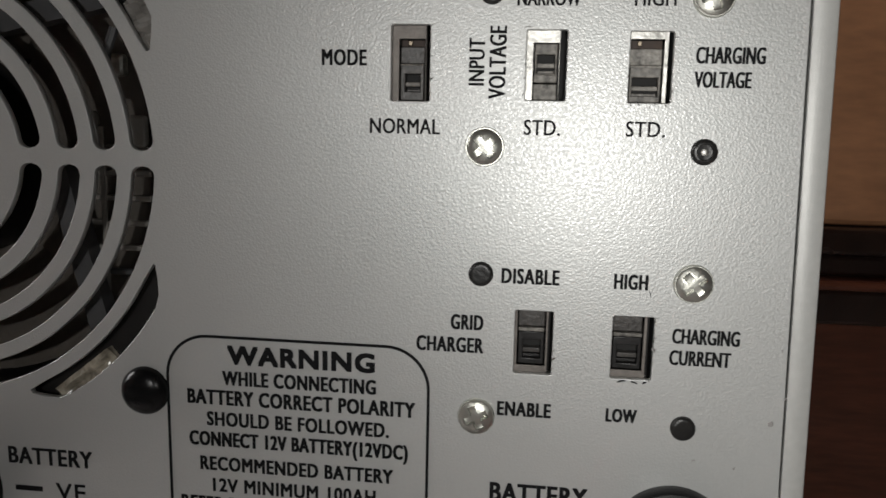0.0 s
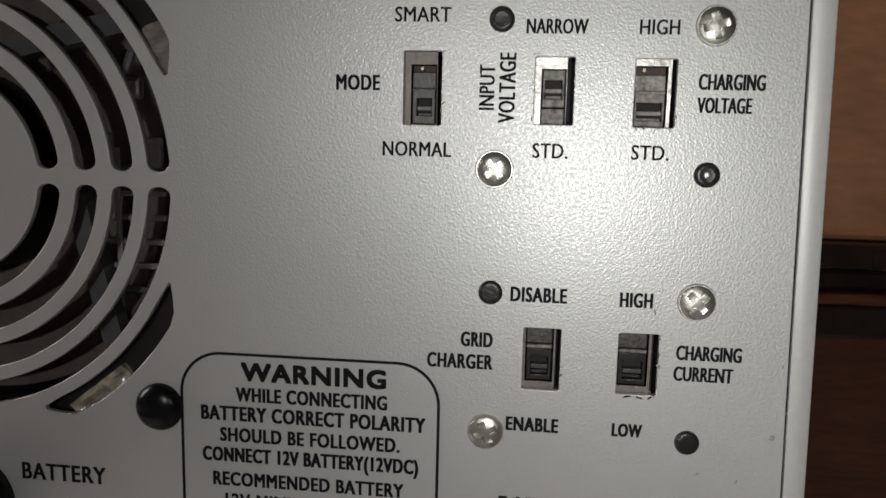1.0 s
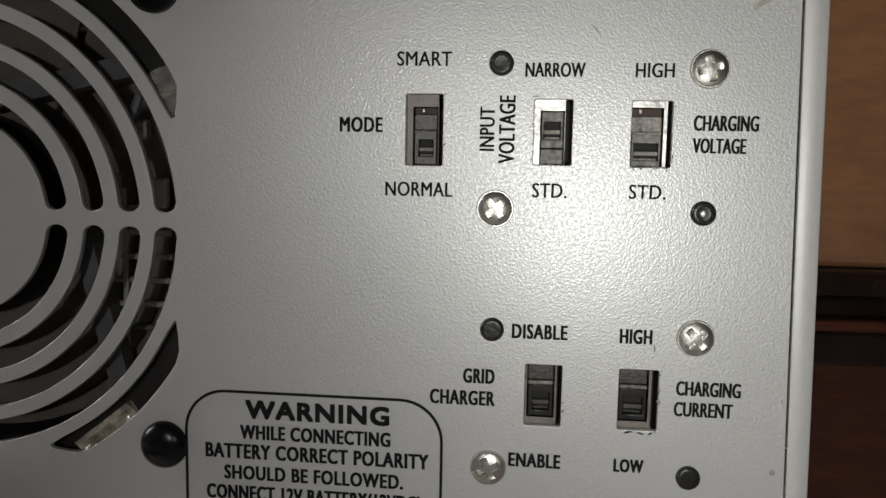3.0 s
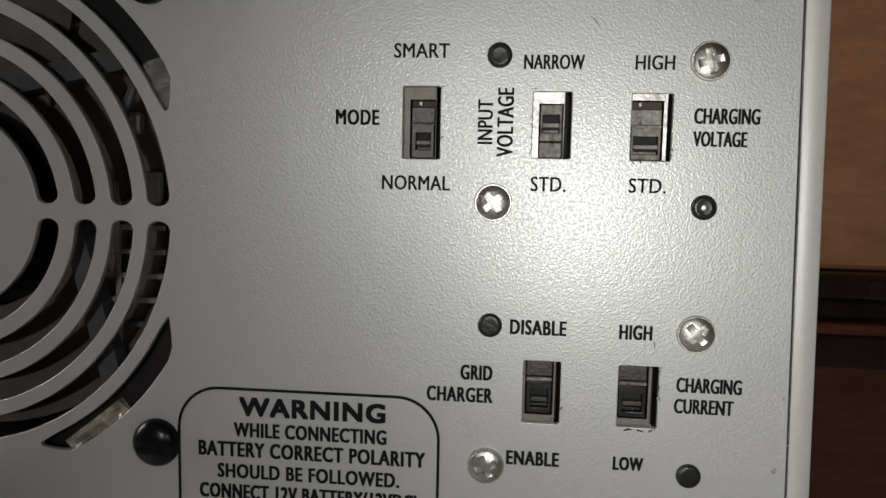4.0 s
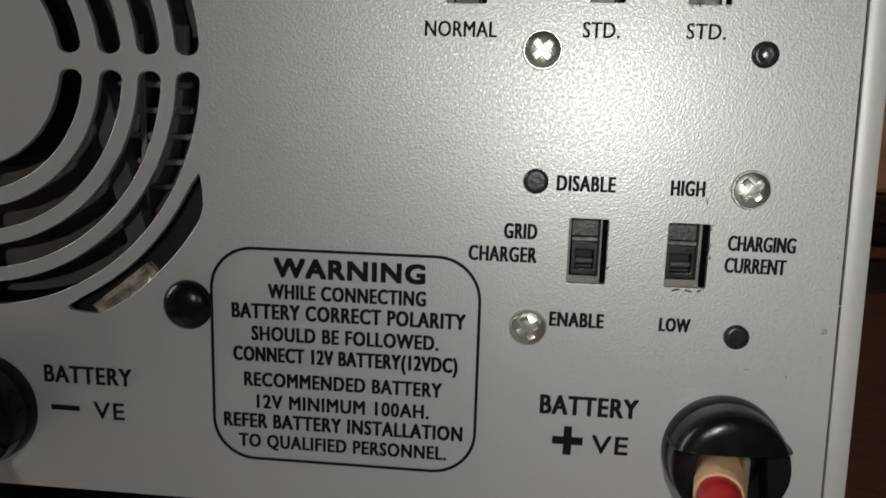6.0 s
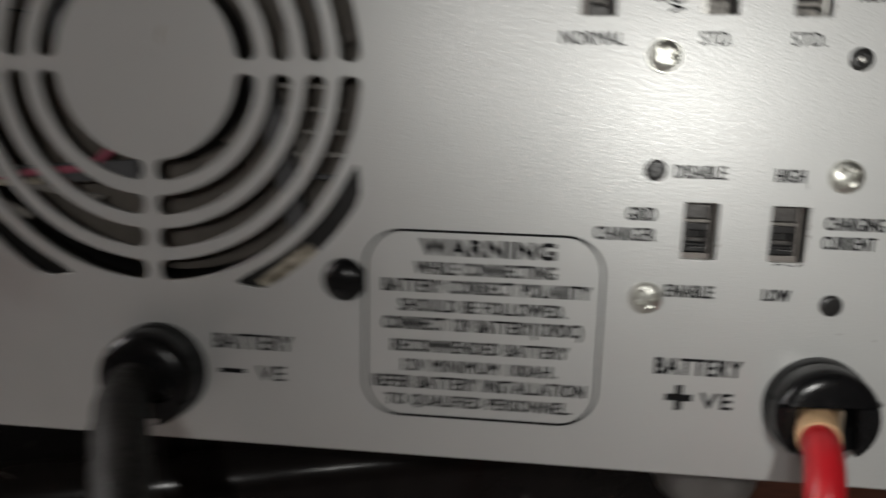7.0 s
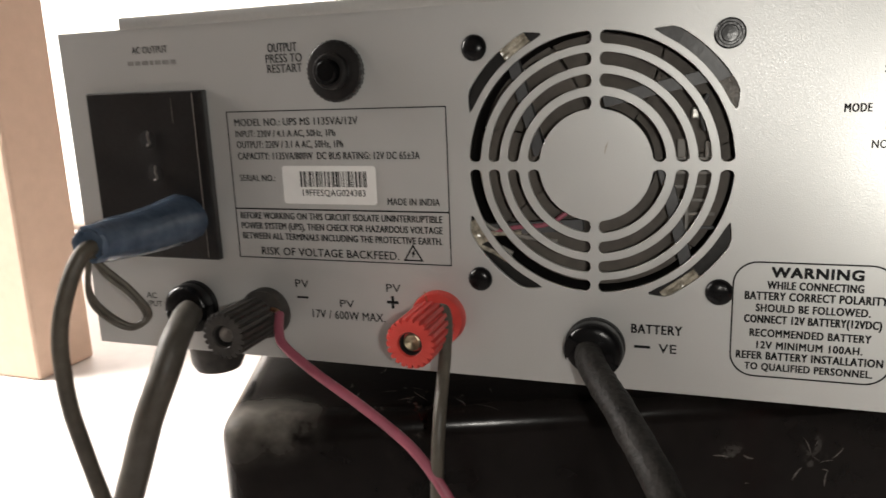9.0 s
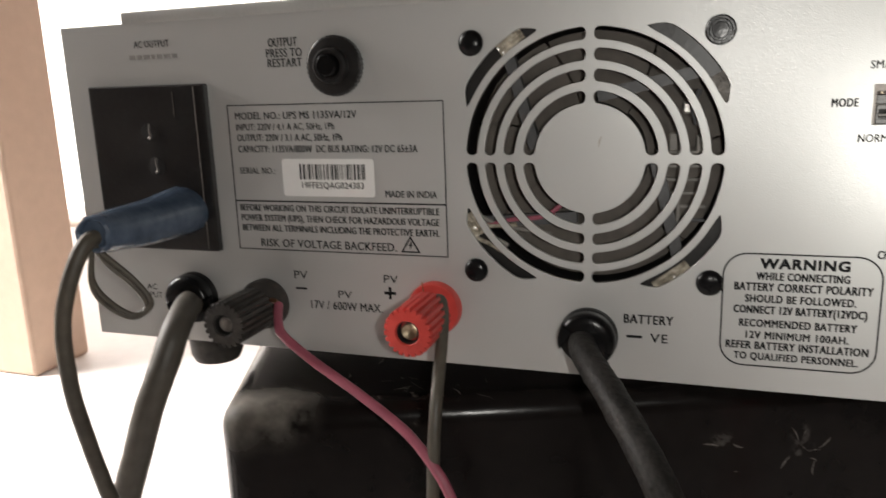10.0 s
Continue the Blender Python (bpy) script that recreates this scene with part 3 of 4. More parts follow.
# switches
def slide_switch(opening, edges, gap, plates, rim, recess, ledge, metal, plate_mat, knob_mat):
    """edges: the widths of bare frame left, right, above and below; gap: the open slit beside it; the rest: heights, as shares of the opening from its top."""
    x0, x1, z0, z1 = opening
    left, right, top, bottom = edges
    s = empty("slide_switch", ((x0 + x1) / 2, 2, (z0 + z1) / 2))
    s.parent = inverter
    s.matrix_parent_inverse = inverter.matrix_world.inverted()
    fx0, fx1, fz0, fz1 = x0 + left, x1 - gap - right, z0 + bottom, z1 - top

    def at(share):
        return z1 - share * (z1 - z0)

    part("metal_frame", plate([rect(x0 - 2, x1 - gap, z0 - 3, z1 + 3), rect(fx0, fx1, fz0, fz1)], 1.45, 0.5, 0.06), metal, s, "worn bare metal frame")
    # floor and sides of the well carry the opening's shade in their colour
    part("well", box(x0 - 1, x1 + 1, 5.2, 6, z0 - 1, z1 + 1), RECESS_SHADE, s)
    part("well_side", box(x1 + 0.02, x1 + 0.6, 1.3, 5.1, z0 - 1, z1 + 1), RECESS_SHADE, s)
    part("well_side", box(x0 - 0.6, x0 - 0.02, 2.0, 5.1, z0 - 1, z1 + 1), RECESS_SHADE, s)
    for a, b in plates:
        part("slide_plate", box(fx0 + 0.12, fx1 - 0.18, 2.1, 3.2, at(b) + 0.04, at(a) - 0.04, 0.15), plate_mat, s)
    # the knob: a rim round a finger recess with a bar across it
    kx0, kx1 = fx0 + 0.22, fx1 - 0.25
    rx0, rx1 = (kx0 + 0.3, kx1 - 0.3) if metal is STEEL else (kx0 + 0.62, kx1 - 0.5)
    part("knob", plate([rect(kx0, kx1, at(rim[1]), at(rim[0])), rect(rx0, rx1, at(recess[1]), at(recess[0]))], 1.62, 1.95, 0.12), knob_mat, s, "worn slider knob with a finger recess")
    part("knob_recess", box(rx0 - 0.05, rx1 + 0.05, 3.6, 3.9, at(recess[1]) - 0.05, at(recess[0]) + 0.05), RECESS_SHADE, s)
    mid, h = at((recess[0] * 0.42 + recess[1] * 0.58)), (recess[1] - recess[0]) * (z1 - z0)
    part("knob_bar", box(rx0 + 0.05, rx1 - 0.05, 1.95, 3.6, mid - 0.12 * h, mid + 0.12 * h, 0.12), DUSTY if metal is STEEL else LEDGE if knob_mat is DARK else DARK, s)
    part("knob_bar", box(rx0 + 0.1, rx1 - 0.1, 2.6, 3.6, mid - 0.42 * h, mid - 0.26 * h, 0.1), knob_mat, s)
    part("ledge", box(fx0 + 0.15, fx1 - 0.2, 1.55, 2.4, at(ledge[1]), at(ledge[0]), 0.16), DUSTY if metal is STEEL else LEDGE, s, "pale dusty ledge of the knob")
    part("contact_strip", box(fx0 + 0.1, fx1 - 0.1, 3.25, 3.4, fz1 - 1.3, fz1 - 0.05), RUST, s)
    part("contact", box(fx0 + 1.15, fx0 + 1.75, 2.6, 3.2, fz1 - 0.85, fz1 - 0.15, 0.1, 1), TARNISH, s)


slide_switch(SWITCHES["mode"], (0.9, 0.12, 1.8, 0.08), 0.75, ((0.265, 0.5),), (0.515, 0.985), (0.63, 0.87), (0.5, 0.53), DULL, DARK, DARK)
slide_switch(SWITCHES["input"], (0.95, 0.12, 1.6, 0.08), 0.95, ((0.75, 0.99),), (0.18, 0.63), (0.33, 0.605), (0.62, 0.735), STEEL, DUSTY, LEDGE)
slide_switch(SWITCHES["charge"], (0.06, 0.55, 0.9, 0.08), 0.5, ((0.22, 0.46),), (0.49, 0.985), (0.63, 0.90), (0.46, 0.5), STEEL, DUSTY, LEDGE)
slide_switch(SWITCHES["grid"], (0.35, 0.3, 0.12, 0.9), 0.7, ((0.04, 0.3),), (0.37, 0.885), (0.5, 0.8), (0.305, 0.365), DULL, DARK, BLACK)
slide_switch(SWITCHES["current"], (0.1, 0.45, 0.12, 0.9), 0.8, ((0.04, 0.3),), (0.37, 0.885), (0.5, 0.8), (0.305, 0.365), DULL, DARK, BLACK)


def under(ob):
    ob.parent = inverter
    ob.matrix_parent_inverse = inverter.matrix_world.inverted()
    return ob


# cross-head screws
def screw(x, z, turn_deg):
    """A domed head whose cross recess is pressed into the crown."""
    bm = bmesh.new()
    seg, radii = 72, [0.11 + 0.081 * k for k in range(29)] + [2.53, 2.67, 2.76, 2.79, 2.79]
    rows = []
    for k, r in enumerate(radii):
        row = []
        for i in range(seg):
            a = 2 * math.pi * i / seg
            u, v = abs(r * math.cos(a)), abs(r * math.sin(a))
            h = 1.35 - 0.66 * (r / 2.65) ** 2.4 if r < 2.5 else (0.72, 0.5, 0.3, 0.022)[min(3, max(0, k - 30))]
            arm = (min(u, v) < 0.48 + 0.1 * (1 - max(u, v) / 2) and max(u, v) < 1.85) or r < 0.8
            if arm:
                h -= 0.62 * max(0.3, 1 - (max(u, v) / 2.1) ** 4)
            b = a + radians(turn_deg)
            row.append(bm.verts.new((x + r * math.cos(b), -h, z + r * math.sin(b))))
        rows.append(row)
    for a, b in zip(rows, rows[1:]):
        for i in range(seg):
            j = (i + 1) % seg
            bm.faces.new((a[i], a[j], b[j], b[i]))
    bm.faces.new(reversed(rows[0]))
    bmesh.ops.recalc_face_normals(bm, faces=bm.faces[:])
    part("screw", bm, ZINC, inverter, "bright cross-head screw", smooth=True)


for x, z, a in ((118.6, 24.0, 15), (88.6, 3.4, 40), (118.7, -15.1, 42), (88.5, -36.8, 25)):
    screw(x, z, a)

# black blind rivets between the switches
for x, z, hollow in ((89.0, 24.7, 1), (118.8, 3.4, 2), (88.6, -15.0, 0), (118.7, -36.6, 0)):
    r = under(empty("blind_rivet", (x, 0, z)))
    part("rivet_head", lathe([(1.82, 0.022), (1.8, 0.45), (1.62, 0.68), (1.4, 0.78), (1.15, 0.8), (1.05, 0.55 if hollow else 0.8), (0.5, 0.5 if hollow else 0.8)], (x, 0, z), seg=28), BLIND, r, smooth=True)
    if hollow == 2:
        part("rivet_pin", lathe([(0.5, 0.4), (0.5, 0.75), (0.3, 0.85)], (x, 0, z), seg=14), STEEL, r, smooth=True)

# fan rivets, one of them with a ringed head
for x, z, ringed in ((-35.8, 35.6, 0), (35.9, 36.0, 1), (-35.7, -35.7, 0), (35.9, -36.2, 0)):
    r = under(empty("fan_rivet", (x, 0, z)))
    prof = [(3.9, 0.022), (3.9, 0.5), (3.5, 1.2), (2.7, 1.75), (1.6, 2.1), (0.5, 2.2)]
    if ringed:
        prof = [(4.1, 0.022), (4.1, 0.9), (3.7, 1.3), (3.1, 1.3), (2.9, 0.8), (2.3, 0.8), (2.1, 1.1), (0.5, 1.15)]
    part("rivet_head", lathe(prof, (x, 0, z), seg=36), RIVET, r, smooth=True)

# small dents in the paint
part("paint_chip", lathe([(0.45, 0.022), (0.3, 0.12), (0.1, 0.1)], (130.9, 0, -35.1), seg=10), SERIAL_GREY, inverter)



def mark(x, z, length, lean, width, mat, name="smudge"):
    """A thin worn streak on the paint."""
    n = 8
    a = radians(lean)
    d, w = Vector((math.cos(a), math.sin(a))), Vector((-math.sin(a), math.cos(a)))
    up, down = [], []
    for k in range(n + 1):
        t = k / n
        c = Vector((x, z)) + d * length * (t - 0.5) + w * 0.25 * length * math.sin(3 * t) * 0.3
        h = width * math.sin(math.pi * (0.06 + 0.88 * t)) * (0.7 + 0.5 * noise.noise(Vector((x + k, z, 2))))
        up.append(tuple(c + w * h / 2))
        down.append(tuple(c - w * h / 2))
    part(name, plate([down + up[::-1]], -0.05, 0.04), mat, panel)


for x, z, ln, lean, w, m in ((102.4, 29.4, 2.6, -48, 0.3, SERIAL_GREY), (125.5, 33.0, 3.2, 30, 1.1, SMUDGE), (128.4, 36.0, 2.4, 60, 1.5, SMUDGE), (132.6, -31.2, 0.5, 10, 0.4, SERIAL_GREY),
                             (131.6, -24.2, 0.6, 80, 0.3, SERIAL_GREY), (120.6, -41.5, 0.7, 20, 0.35, SERIAL_GREY), (126.4, -42.3, 0.5, 70, 0.3, SERIAL_GREY), (60.2, -61.1, 1.2, 0, 0.6, STICKER),
                             (3.5, 5.5, 3.5, 75, 0.7, SMUDGE), (109.6, -30.1, 1.4, 12, 0.4, INK), (111.4, -30.2, 1.1, -15, 0.35, INK), (112.9, -30.1, 0.8, 30, 0.4, INK), (113.9, -25.0, 0.3, 85, 1.2, SERIAL_GREY),
                             (112.8, -16.9, 1.3, -80, 0.18, INK), (94.2, 19.9, 1.3, 5, 0.2, SERIAL_GREY)):
    mark(x, z, ln, lean, w, m)

# crumbs of chipped paint and dirt round the cut edges of the openings
rng = random.Random(23)
for key, n in (("input", 5), ("charge", 11), ("current", 10), ("grid", 4), ("mode", 4)):
    x0, x1, z0, z1 = SWITCHES[key]
    for k in range(n):
        side = rng.choice("bbrrl" if key in ("charge", "current") else "rl")
        x = rng.uniform(x0, x1) if side == "b" else x1 + rng.uniform(0.0, 0.3) if side == "r" else x0 - rng.uniform(0.0, 0.25)
        z = z0 - rng.uniform(0.05, 0.5) if side == "b" else rng.uniform(z0, z1)
        mark(x, z, rng.uniform(0.25, 0.8), rng.uniform(0, 180), rng.uniform(0.1, 0.26), rng.choice((INK, SERIAL_GREY, RUST)), "paint_chip")

# the fan behind its slots
fan = under(empty("fan", (0, 4, 0)))
ring = [(39.3 * math.cos(2 * math.pi * k / 64), 39.3 * math.sin(2 * math.pi * k / 64)) for k in range(64)]
part("fan_frame", plate([rect(-40, 40, -40, 40, 3), ring], 3.2, 3.0), FANBLACK, fan, "black square fan frame")
tunnel = bmesh.new()
cv = [[tunnel.verts.new((39.2 * math.cos(2 * math.pi * k / 64), y, 39.2 * math.sin(2 * math.pi * k / 64))) for k in range(64)] for y in (6.3, 27)]
for k in range(64):
    j = (k + 1) % 64
    tunnel.faces.new((cv[0][k], cv[0][j], cv[1][j], cv[1][k]))
part("fan_tunnel", tunnel, FANBLACK, fan, smooth=True)
part("hub", lathe([(17, 0), (17, 14), (15.5, 16)], (0, 24, 0), seg=40), FANBLACK, fan, smooth=True)
for k in range(7):
    bm = bmesh.new()
    rows = []
    for i in range(7):
        r = 16.5 + 21.5 * i / 6
        row = []
        for j in range(9):
            u = j / 8
            a = 2 * math.pi * k / 7 + radians(50.5) * u + radians(10) * (i / 6)
            row.append(bm.verts.new((r * math.cos(a), 9.4 + 1.6 * u - 0.3 * math.sin(math.pi * u), r * math.sin(a))))
        rows.append(row)
    for a, b in zip(rows, rows[1:]):
        for j in range(8):
            bm.faces.new((a[j], a[j + 1], b[j + 1], b[j]))
    bmesh.ops.solidify(bm, geom=bm.faces[:], thickness=0.9)
    part("blade", bm, BLADE, fan, smooth=True)
for a, b in (((-17, 3), (-26.5, 36)), ((2, 18.7), (42, 27.5)), ((19, 1), (27.6, -34)), ((-4, -18.3), (-38, -21))):
    d = Vector((b[0] - a[0], 0, b[1] - a[1]))
    n = Vector((-d.z, 0, d.x)).normalized() * 1.75
    bm = bmesh.new()
    vs = []
    for y in (4.2, 7.4):
        for p, s in ((a, 1), (b, 1), (b, -1), (a, -1)):
            vs.append(bm.verts.new(Vector((p[0], y, p[1])) + n * s))
    bm.faces.new(vs[:4])
    bm.faces.new(vs[7:3:-1])
    for i in range(4):
        j = (i + 1) % 4
        bm.faces.new((vs[i], vs[j], vs[j + 4], vs[i + 4]))
    bmesh.ops.recalc_face_normals(bm, faces=bm.faces[:])
    part("strut", bm, STRUT, fan)
for pts, m in (([(-38, 3.4, -23), (-25, 3.6, -19.5), (-14, 3.8, -18), (-6, 5, -12)], PINK), ([(-39, 3.2, -19), (-33, 3.4, -24), (-26, 4, -28)], PALE), ([(-39, 3.0, -21), (-31, 3.2, -21.5), (-23, 3.6, -21)], AMBER), ([(-40, 3.0, -25), (-33, 3.1, -27), (-27, 3.4, -30.5)], AMBER), ([(-37, 3.3, -17), (-31, 3.6, -20.5), (-22, 4, -22.5), (-12, 5, -24)], PALE), ([(31, 4.0, 20), (29.5, 3.8, 15), (30.5, 4.0, 10)], STRUT)):
    part("fan_lead", tube(pts, 0.75, 8, 6), m, fan)
for cx, cz, ang, ln in ((25.5, -36.0, 38, 12), (-24.5, 36.2, 36, 9), (38.2, 20.5, -62, 9), (-37.5, -21.5, -58, 8)):
    bm = bmesh.new()
    bmesh.ops.create_grid(bm, x_segments=14, y_segments=6, size=0.5)
    for v in bm.verts:
        u, w = v.co.x, v.co.y
        h = 0.9 + 0.9 * noise.noise(Vector((u * 5 + cx, w * 4, cz))) + 0.5 * (abs(w) > 0.3)
        v.co = Vector((u * ln, -h, w * 5.2))
    ext = bmesh.ops.extrude_face_region(bm, geom=bm.faces[:])
    for v in ext["geom"]:
        if isinstance(v, bmesh.types.BMVert):
            v.co.y = 0
    bmesh.ops.recalc_face_normals(bm, faces=bm.faces[:])
    bmesh.ops.transform(bm, matrix=Matrix.Translation((cx, 3.1, cz)) @ pose(0, 0, 0, 0, -ang), verts=bm.verts)
    part("corner_clip", bm, PALE if cx > 30 else AMBER, fan, "cloudy clear plastic corner clip")
for k in range(6):
    part("heat_sink_fin", box(21.5, 34.0, 7.6, 8.6, -19.4 + 4.1 * k, -18.4 + 4.1 * k, 0.2, 1), STRUT if k == 0 else PALE, fan)
part("heat_sink_bar", box(25.6, 26.6, 7.0, 7.25, -22, 5, 0.1, 1), PALE, fan)
part("terminal_block", box(30.6, 33.8, 7.0, 8.4, 1.6, 6.8, 0.5), PALE, fan)
part("terminal_block", box(22.8, 25.4, 7.0, 8.4, 2.0, 7.4, 0.5), PALE, fan)
part("terminal_clamp", box(26.4, 30.8, 6.6, 8.4, 12.8, 16.4, 0.7), STEEL, fan, "bright bent metal clamp")
part("circuit_board", box(-60, 60, 60, 62, -60, 44), BLADE, inverter)

# mains socket
sock = under(empty("mains_socket", ((SOCK[0] + SOCK[1]) / 2, 0, (SOCK[2] + SOCK[3]) / 2)))
part("socket_face", box(SOCK[0], SOCK[1], -2.6, 4, SOCK[2], SOCK[3], 0.5), BLACK, sock, "black plastic socket face")
# pale metal strip paints the bright line along the flange's edge
part("socket_rim", box(SOCK[1] - 4.2, SOCK[1] - 3.9, -2.9, -2.55, SOCK[2] + 1, SOCK[3] - 1, 0.1, 1), DULL, sock)
part("scratch", box(-144.3, -144.1, -2.7, -2.55, 15.5, 24.0), DULL, sock, "pale upright scratch")
for x, z in ((-155.5, 9.8), (-154, -2.2)):
    # no hole is cut: a flat near-black disc paints the shade inside it
    part("socket_hole", lathe([(3.4, 0.0), (3.3, 0.06), (0.3, 0.06)], (x, -2.6, z), seg=24), RECESS_SHADE, sock)
    part("contact", tube([(x - 0.6, -2.9, z - 2.2), (x + 0.8, -3.1, z - 1.2), (x + 0.3, -3.2, z + 0.6), (x + 0.5, -3.0, z + 3.0)], 0.34, 8, 4), DULL, sock, "tarnished metal contact")

# resettable fuse with a knurled collar
fuse = under(empty("reset_button", (-79.5, 0, 30.5)))
fx, fz = -81.3, 30.5
part("collar", lathe([(9.3, 0.022), (9.5, 0.3), (9.5, 2.4), (9.0, 2.9), (6.8, 3.2), (6.0, 3.2)], (fx, 0, fz), seg=144, ribs=40, rib=0.18, ribbed=(1, 2)), BLACK, fuse, "knurled black collar", smooth=False)
part("stem", lathe([(5.6, 3.0), (5.5, 6.0), (5.0, 6.6), (4.2, 6.6), (4.1, 5.2), (0.5, 5.0)], (fx, 0, fz), seg=36), BLACK, fuse, smooth=True)
part("push_button", lathe([(3.6, 5.0), (3.5, 8.0), (3.0, 8.5), (0.4, 8.6)], (fx, 0, fz), seg=30), RIVET, fuse, smooth=True)


# cable glands: a drum with a domed hood over its upper half and an open mouth below
def gland(x, z, r, name, tilt, lip=0.06):
    """lip: how far the hood's straight lower edge lies above the middle, as a share of the radius."""
    g = under(empty(name, (x, 0, z)))
    set_at = Matrix.Translation((x, 0, z)) @ pose(0, 0, 0, 0, tilt)
    part("flange", lathe([(r, 0.022), (r, 2.0), (r * 0.97, 2.6), (r * 0.9, 2.8), (r * 0.62, 2.6), (r * 0.6, 1.0)], (x, 0, z), seg=44), RIVET, g, smooth=True)
    # the cap: half a drum with a rounded front and a straight lower lip
    bm = bmesh.new()
    n, rows = 28, []
    prof = ((0.97, -1.8), (0.97, -5.0), (0.955, -6.0), (0.91, -6.8), (0.83, -7.4), (0.68, -7.8), (0.35, -8.1), (0.0, -8.2))
    for i in range(n + 1):
        a = math.pi * i / n
        rows.append([bm.verts.new((q * r * math.cos(a), y, max(q * r * math.sin(a), lip * r))) for q, y in prof])
    for a, b in zip(rows, rows[1:]):
        for j in range(len(prof) - 1):
            bm.faces.new((a[j], a[j + 1], b[j + 1], b[j]))
    bmesh.ops.remove_doubles(bm, verts=bm.verts, dist=0.01)
    bmesh.ops.dissolve_degenerate(bm, edges=bm.edges[:], dist=0.005)
    bmesh.ops.recalc_face_normals(bm, faces=bm.faces[:])
    bmesh.ops.transform(bm, matrix=set_at, verts=bm.verts)
    hood = part("hood", bm, RIVET, g, "glossy black hood over the cable", smooth=True)
    hood.data.set_sharp_from_angle(angle=radians(50))
    # the two cheeks beside the open mouth
    for side in (-1, 1):
        rise = math.degrees(math.asin(lip)) - 2
        turns = [radians(-rise + (52 + rise) * k / 8) for k in range(9)]
        arc = [(side * 0.96 * r * math.cos(b), -0.96 * r * math.sin(b)) for b in turns]
        loop = [(side * 0.52 * r, (lip - 0.04) * r)] + arc + [(side * 0.6 * r, -0.75 * r)]
        bm = bmesh.new()
        mid = Vector((sum(p[0] for p in loop), sum(p[1] for p in loop))) / len(loop)
        rings = [[bm.verts.new((p[0] + (mid.x - p[0]) * q, y, p[1] + (mid.y - p[1]) * q)) for p in loop] for y, q in ((-1.0, 0.0), (-5.7, 0.0), (-6.3, 0.12))]
        for c, d in zip(rings, rings[1:]):
            for k in range(len(loop)):
                bm.faces.new((c[k], c[k - 1], d[k - 1], d[k]))
        bm.faces.new(rings[-1])
        bmesh.ops.recalc_face_normals(bm, faces=bm.faces[:])
        bmesh.ops.transform(bm, matrix=set_at, verts=bm.verts)
        part("jaw", bm, RIVET, g)


gland(0.6, -55.3, 9.2, "cable_gland", 30, 0.1)
gland(118.1, -54.3, 8.7, "cable_gland", -2, 0.32)
part("contact_strip", box(119.9, 121.0, -5.4, -1.0, -60.0, -53.0, 0.2, 1), TARNISH, inverter, "tarnished strip inside the gland")
gland(-145.0, -51.2, 9.6, "cable_gland", -8)


# binding posts
def binding_post(x, z, mat, label, core):
    p = under(empty("binding_post", (x, 0, z)))
    tagged(p, label)
    part("base", lathe([(9.0, 0.022), (9.0, 3.2), (8.6, 4.0), (5.5, 4.2)], (x, 0, z), seg=48), mat, p, smooth=True)
    part("stem", lathe([(3.4, 3.5), (3.4, 11)], (x, 0, z), seg=20), BRASS, p)
    part("thumb_nut", lathe([(6.9, 8.4), (7.3, 9.0), (7.3, 26.8), (7.0, 27.6), (4.0, 27.8), (3.7, 27.4), (3.6, 24.5)], (x, 0, z), seg=132, ribs=22, rib=0.58, ribbed=(1, 2, 3)), mat, p)
    # the bore's shade round the insert is put into its colour
    part("bore", lathe([(3.65, 23.6), (3.6, 27.0), (3.3, 27.0), (3.2, 23.9), (0.3, 23.8)], (x, 0, z), seg=28), RECESS_SHADE, p)
    part("insert", lathe([(2.7, 22.0), (2.65, 25.9), (2.3, 26.1), (1.1, 25.6), (0.3, 25.3)], (x, 0, z), seg=28), core, p, "worn metal centre", smooth=True)


binding_post(-50.0, -49.2, RED, "red ribbed terminal post with a brass centre", BRASS)
binding_post(-114.8, -51.6, POST_BLACK, "dusty black ribbed terminal post", DULL)

# feet
for x, y, mat, label in ((105, 17, FOOT, "cloudy rubber foot"), (-147, 12, POST_BLACK, "black rubber foot"), (105, 215, FOOT, "cloudy rubber foot"), (-147, 215, POST_BLACK, "black rubber foot")):
    part("rubber_foot", lathe([(9.5, 0), (10.5, 1), (10.0, 8), (8.6, 11), (4, 11.2)], (x, y, PZ0), axis=(0, 0, -1), seg=32), mat, inverter, label, smooth=True)

# ---------------------------------------------------------------- cables
def cable(name, label, mat, pts, r, wobble=0.03, flat=1.0, seg=18):
    c = tagged(empty(name, pts[0]), label, "cable", "cables at the rear panel")
    part("sheath", tube(pts, r, seg, 8, wobble, flat=flat), mat, c, smooth=True)
    return c


c = cable("battery_cable", "thick dusty black battery cable hanging from its gland", RUBBER,
          [(-0.2, 0, -57.0), (-0.4, -7, -55.6), (1.4, -15, -55.4), (4.6, -22, -56.8), (8.5, -29, -58.7), (17.6, -44, -65.0), (24.4, -54.5, -71.4), (30.6, -61, -81.5), (37.4, -65, -97), (43.8, -65, -132), (47, -59, -320)], (4.2, 4.5), 0.07)
c = cable("battery_cable", "thick red battery cable with a tan sleeve end", REDCABLE,
          [(116.0, -8.0, -56.3), (115.0, -13, -56.6), (114.0, -17.5, -58.8), (113.2, -21, -63), (113.0, -23, -72), (113, -26, -90), (114, -26, -150), (114, -26, -320)], 2.95, 0.022)
part("sleeve_end", tube([(118.0, 0, -57.0), (117.0, -4.5, -56.3), (116.0, -8.2, -56.2), (115.5, -10.4, -56.3)], (3.5, 3.35), 18, 6, 0.05), TAN, c, "tan cardboard-like sleeve end", smooth=True)
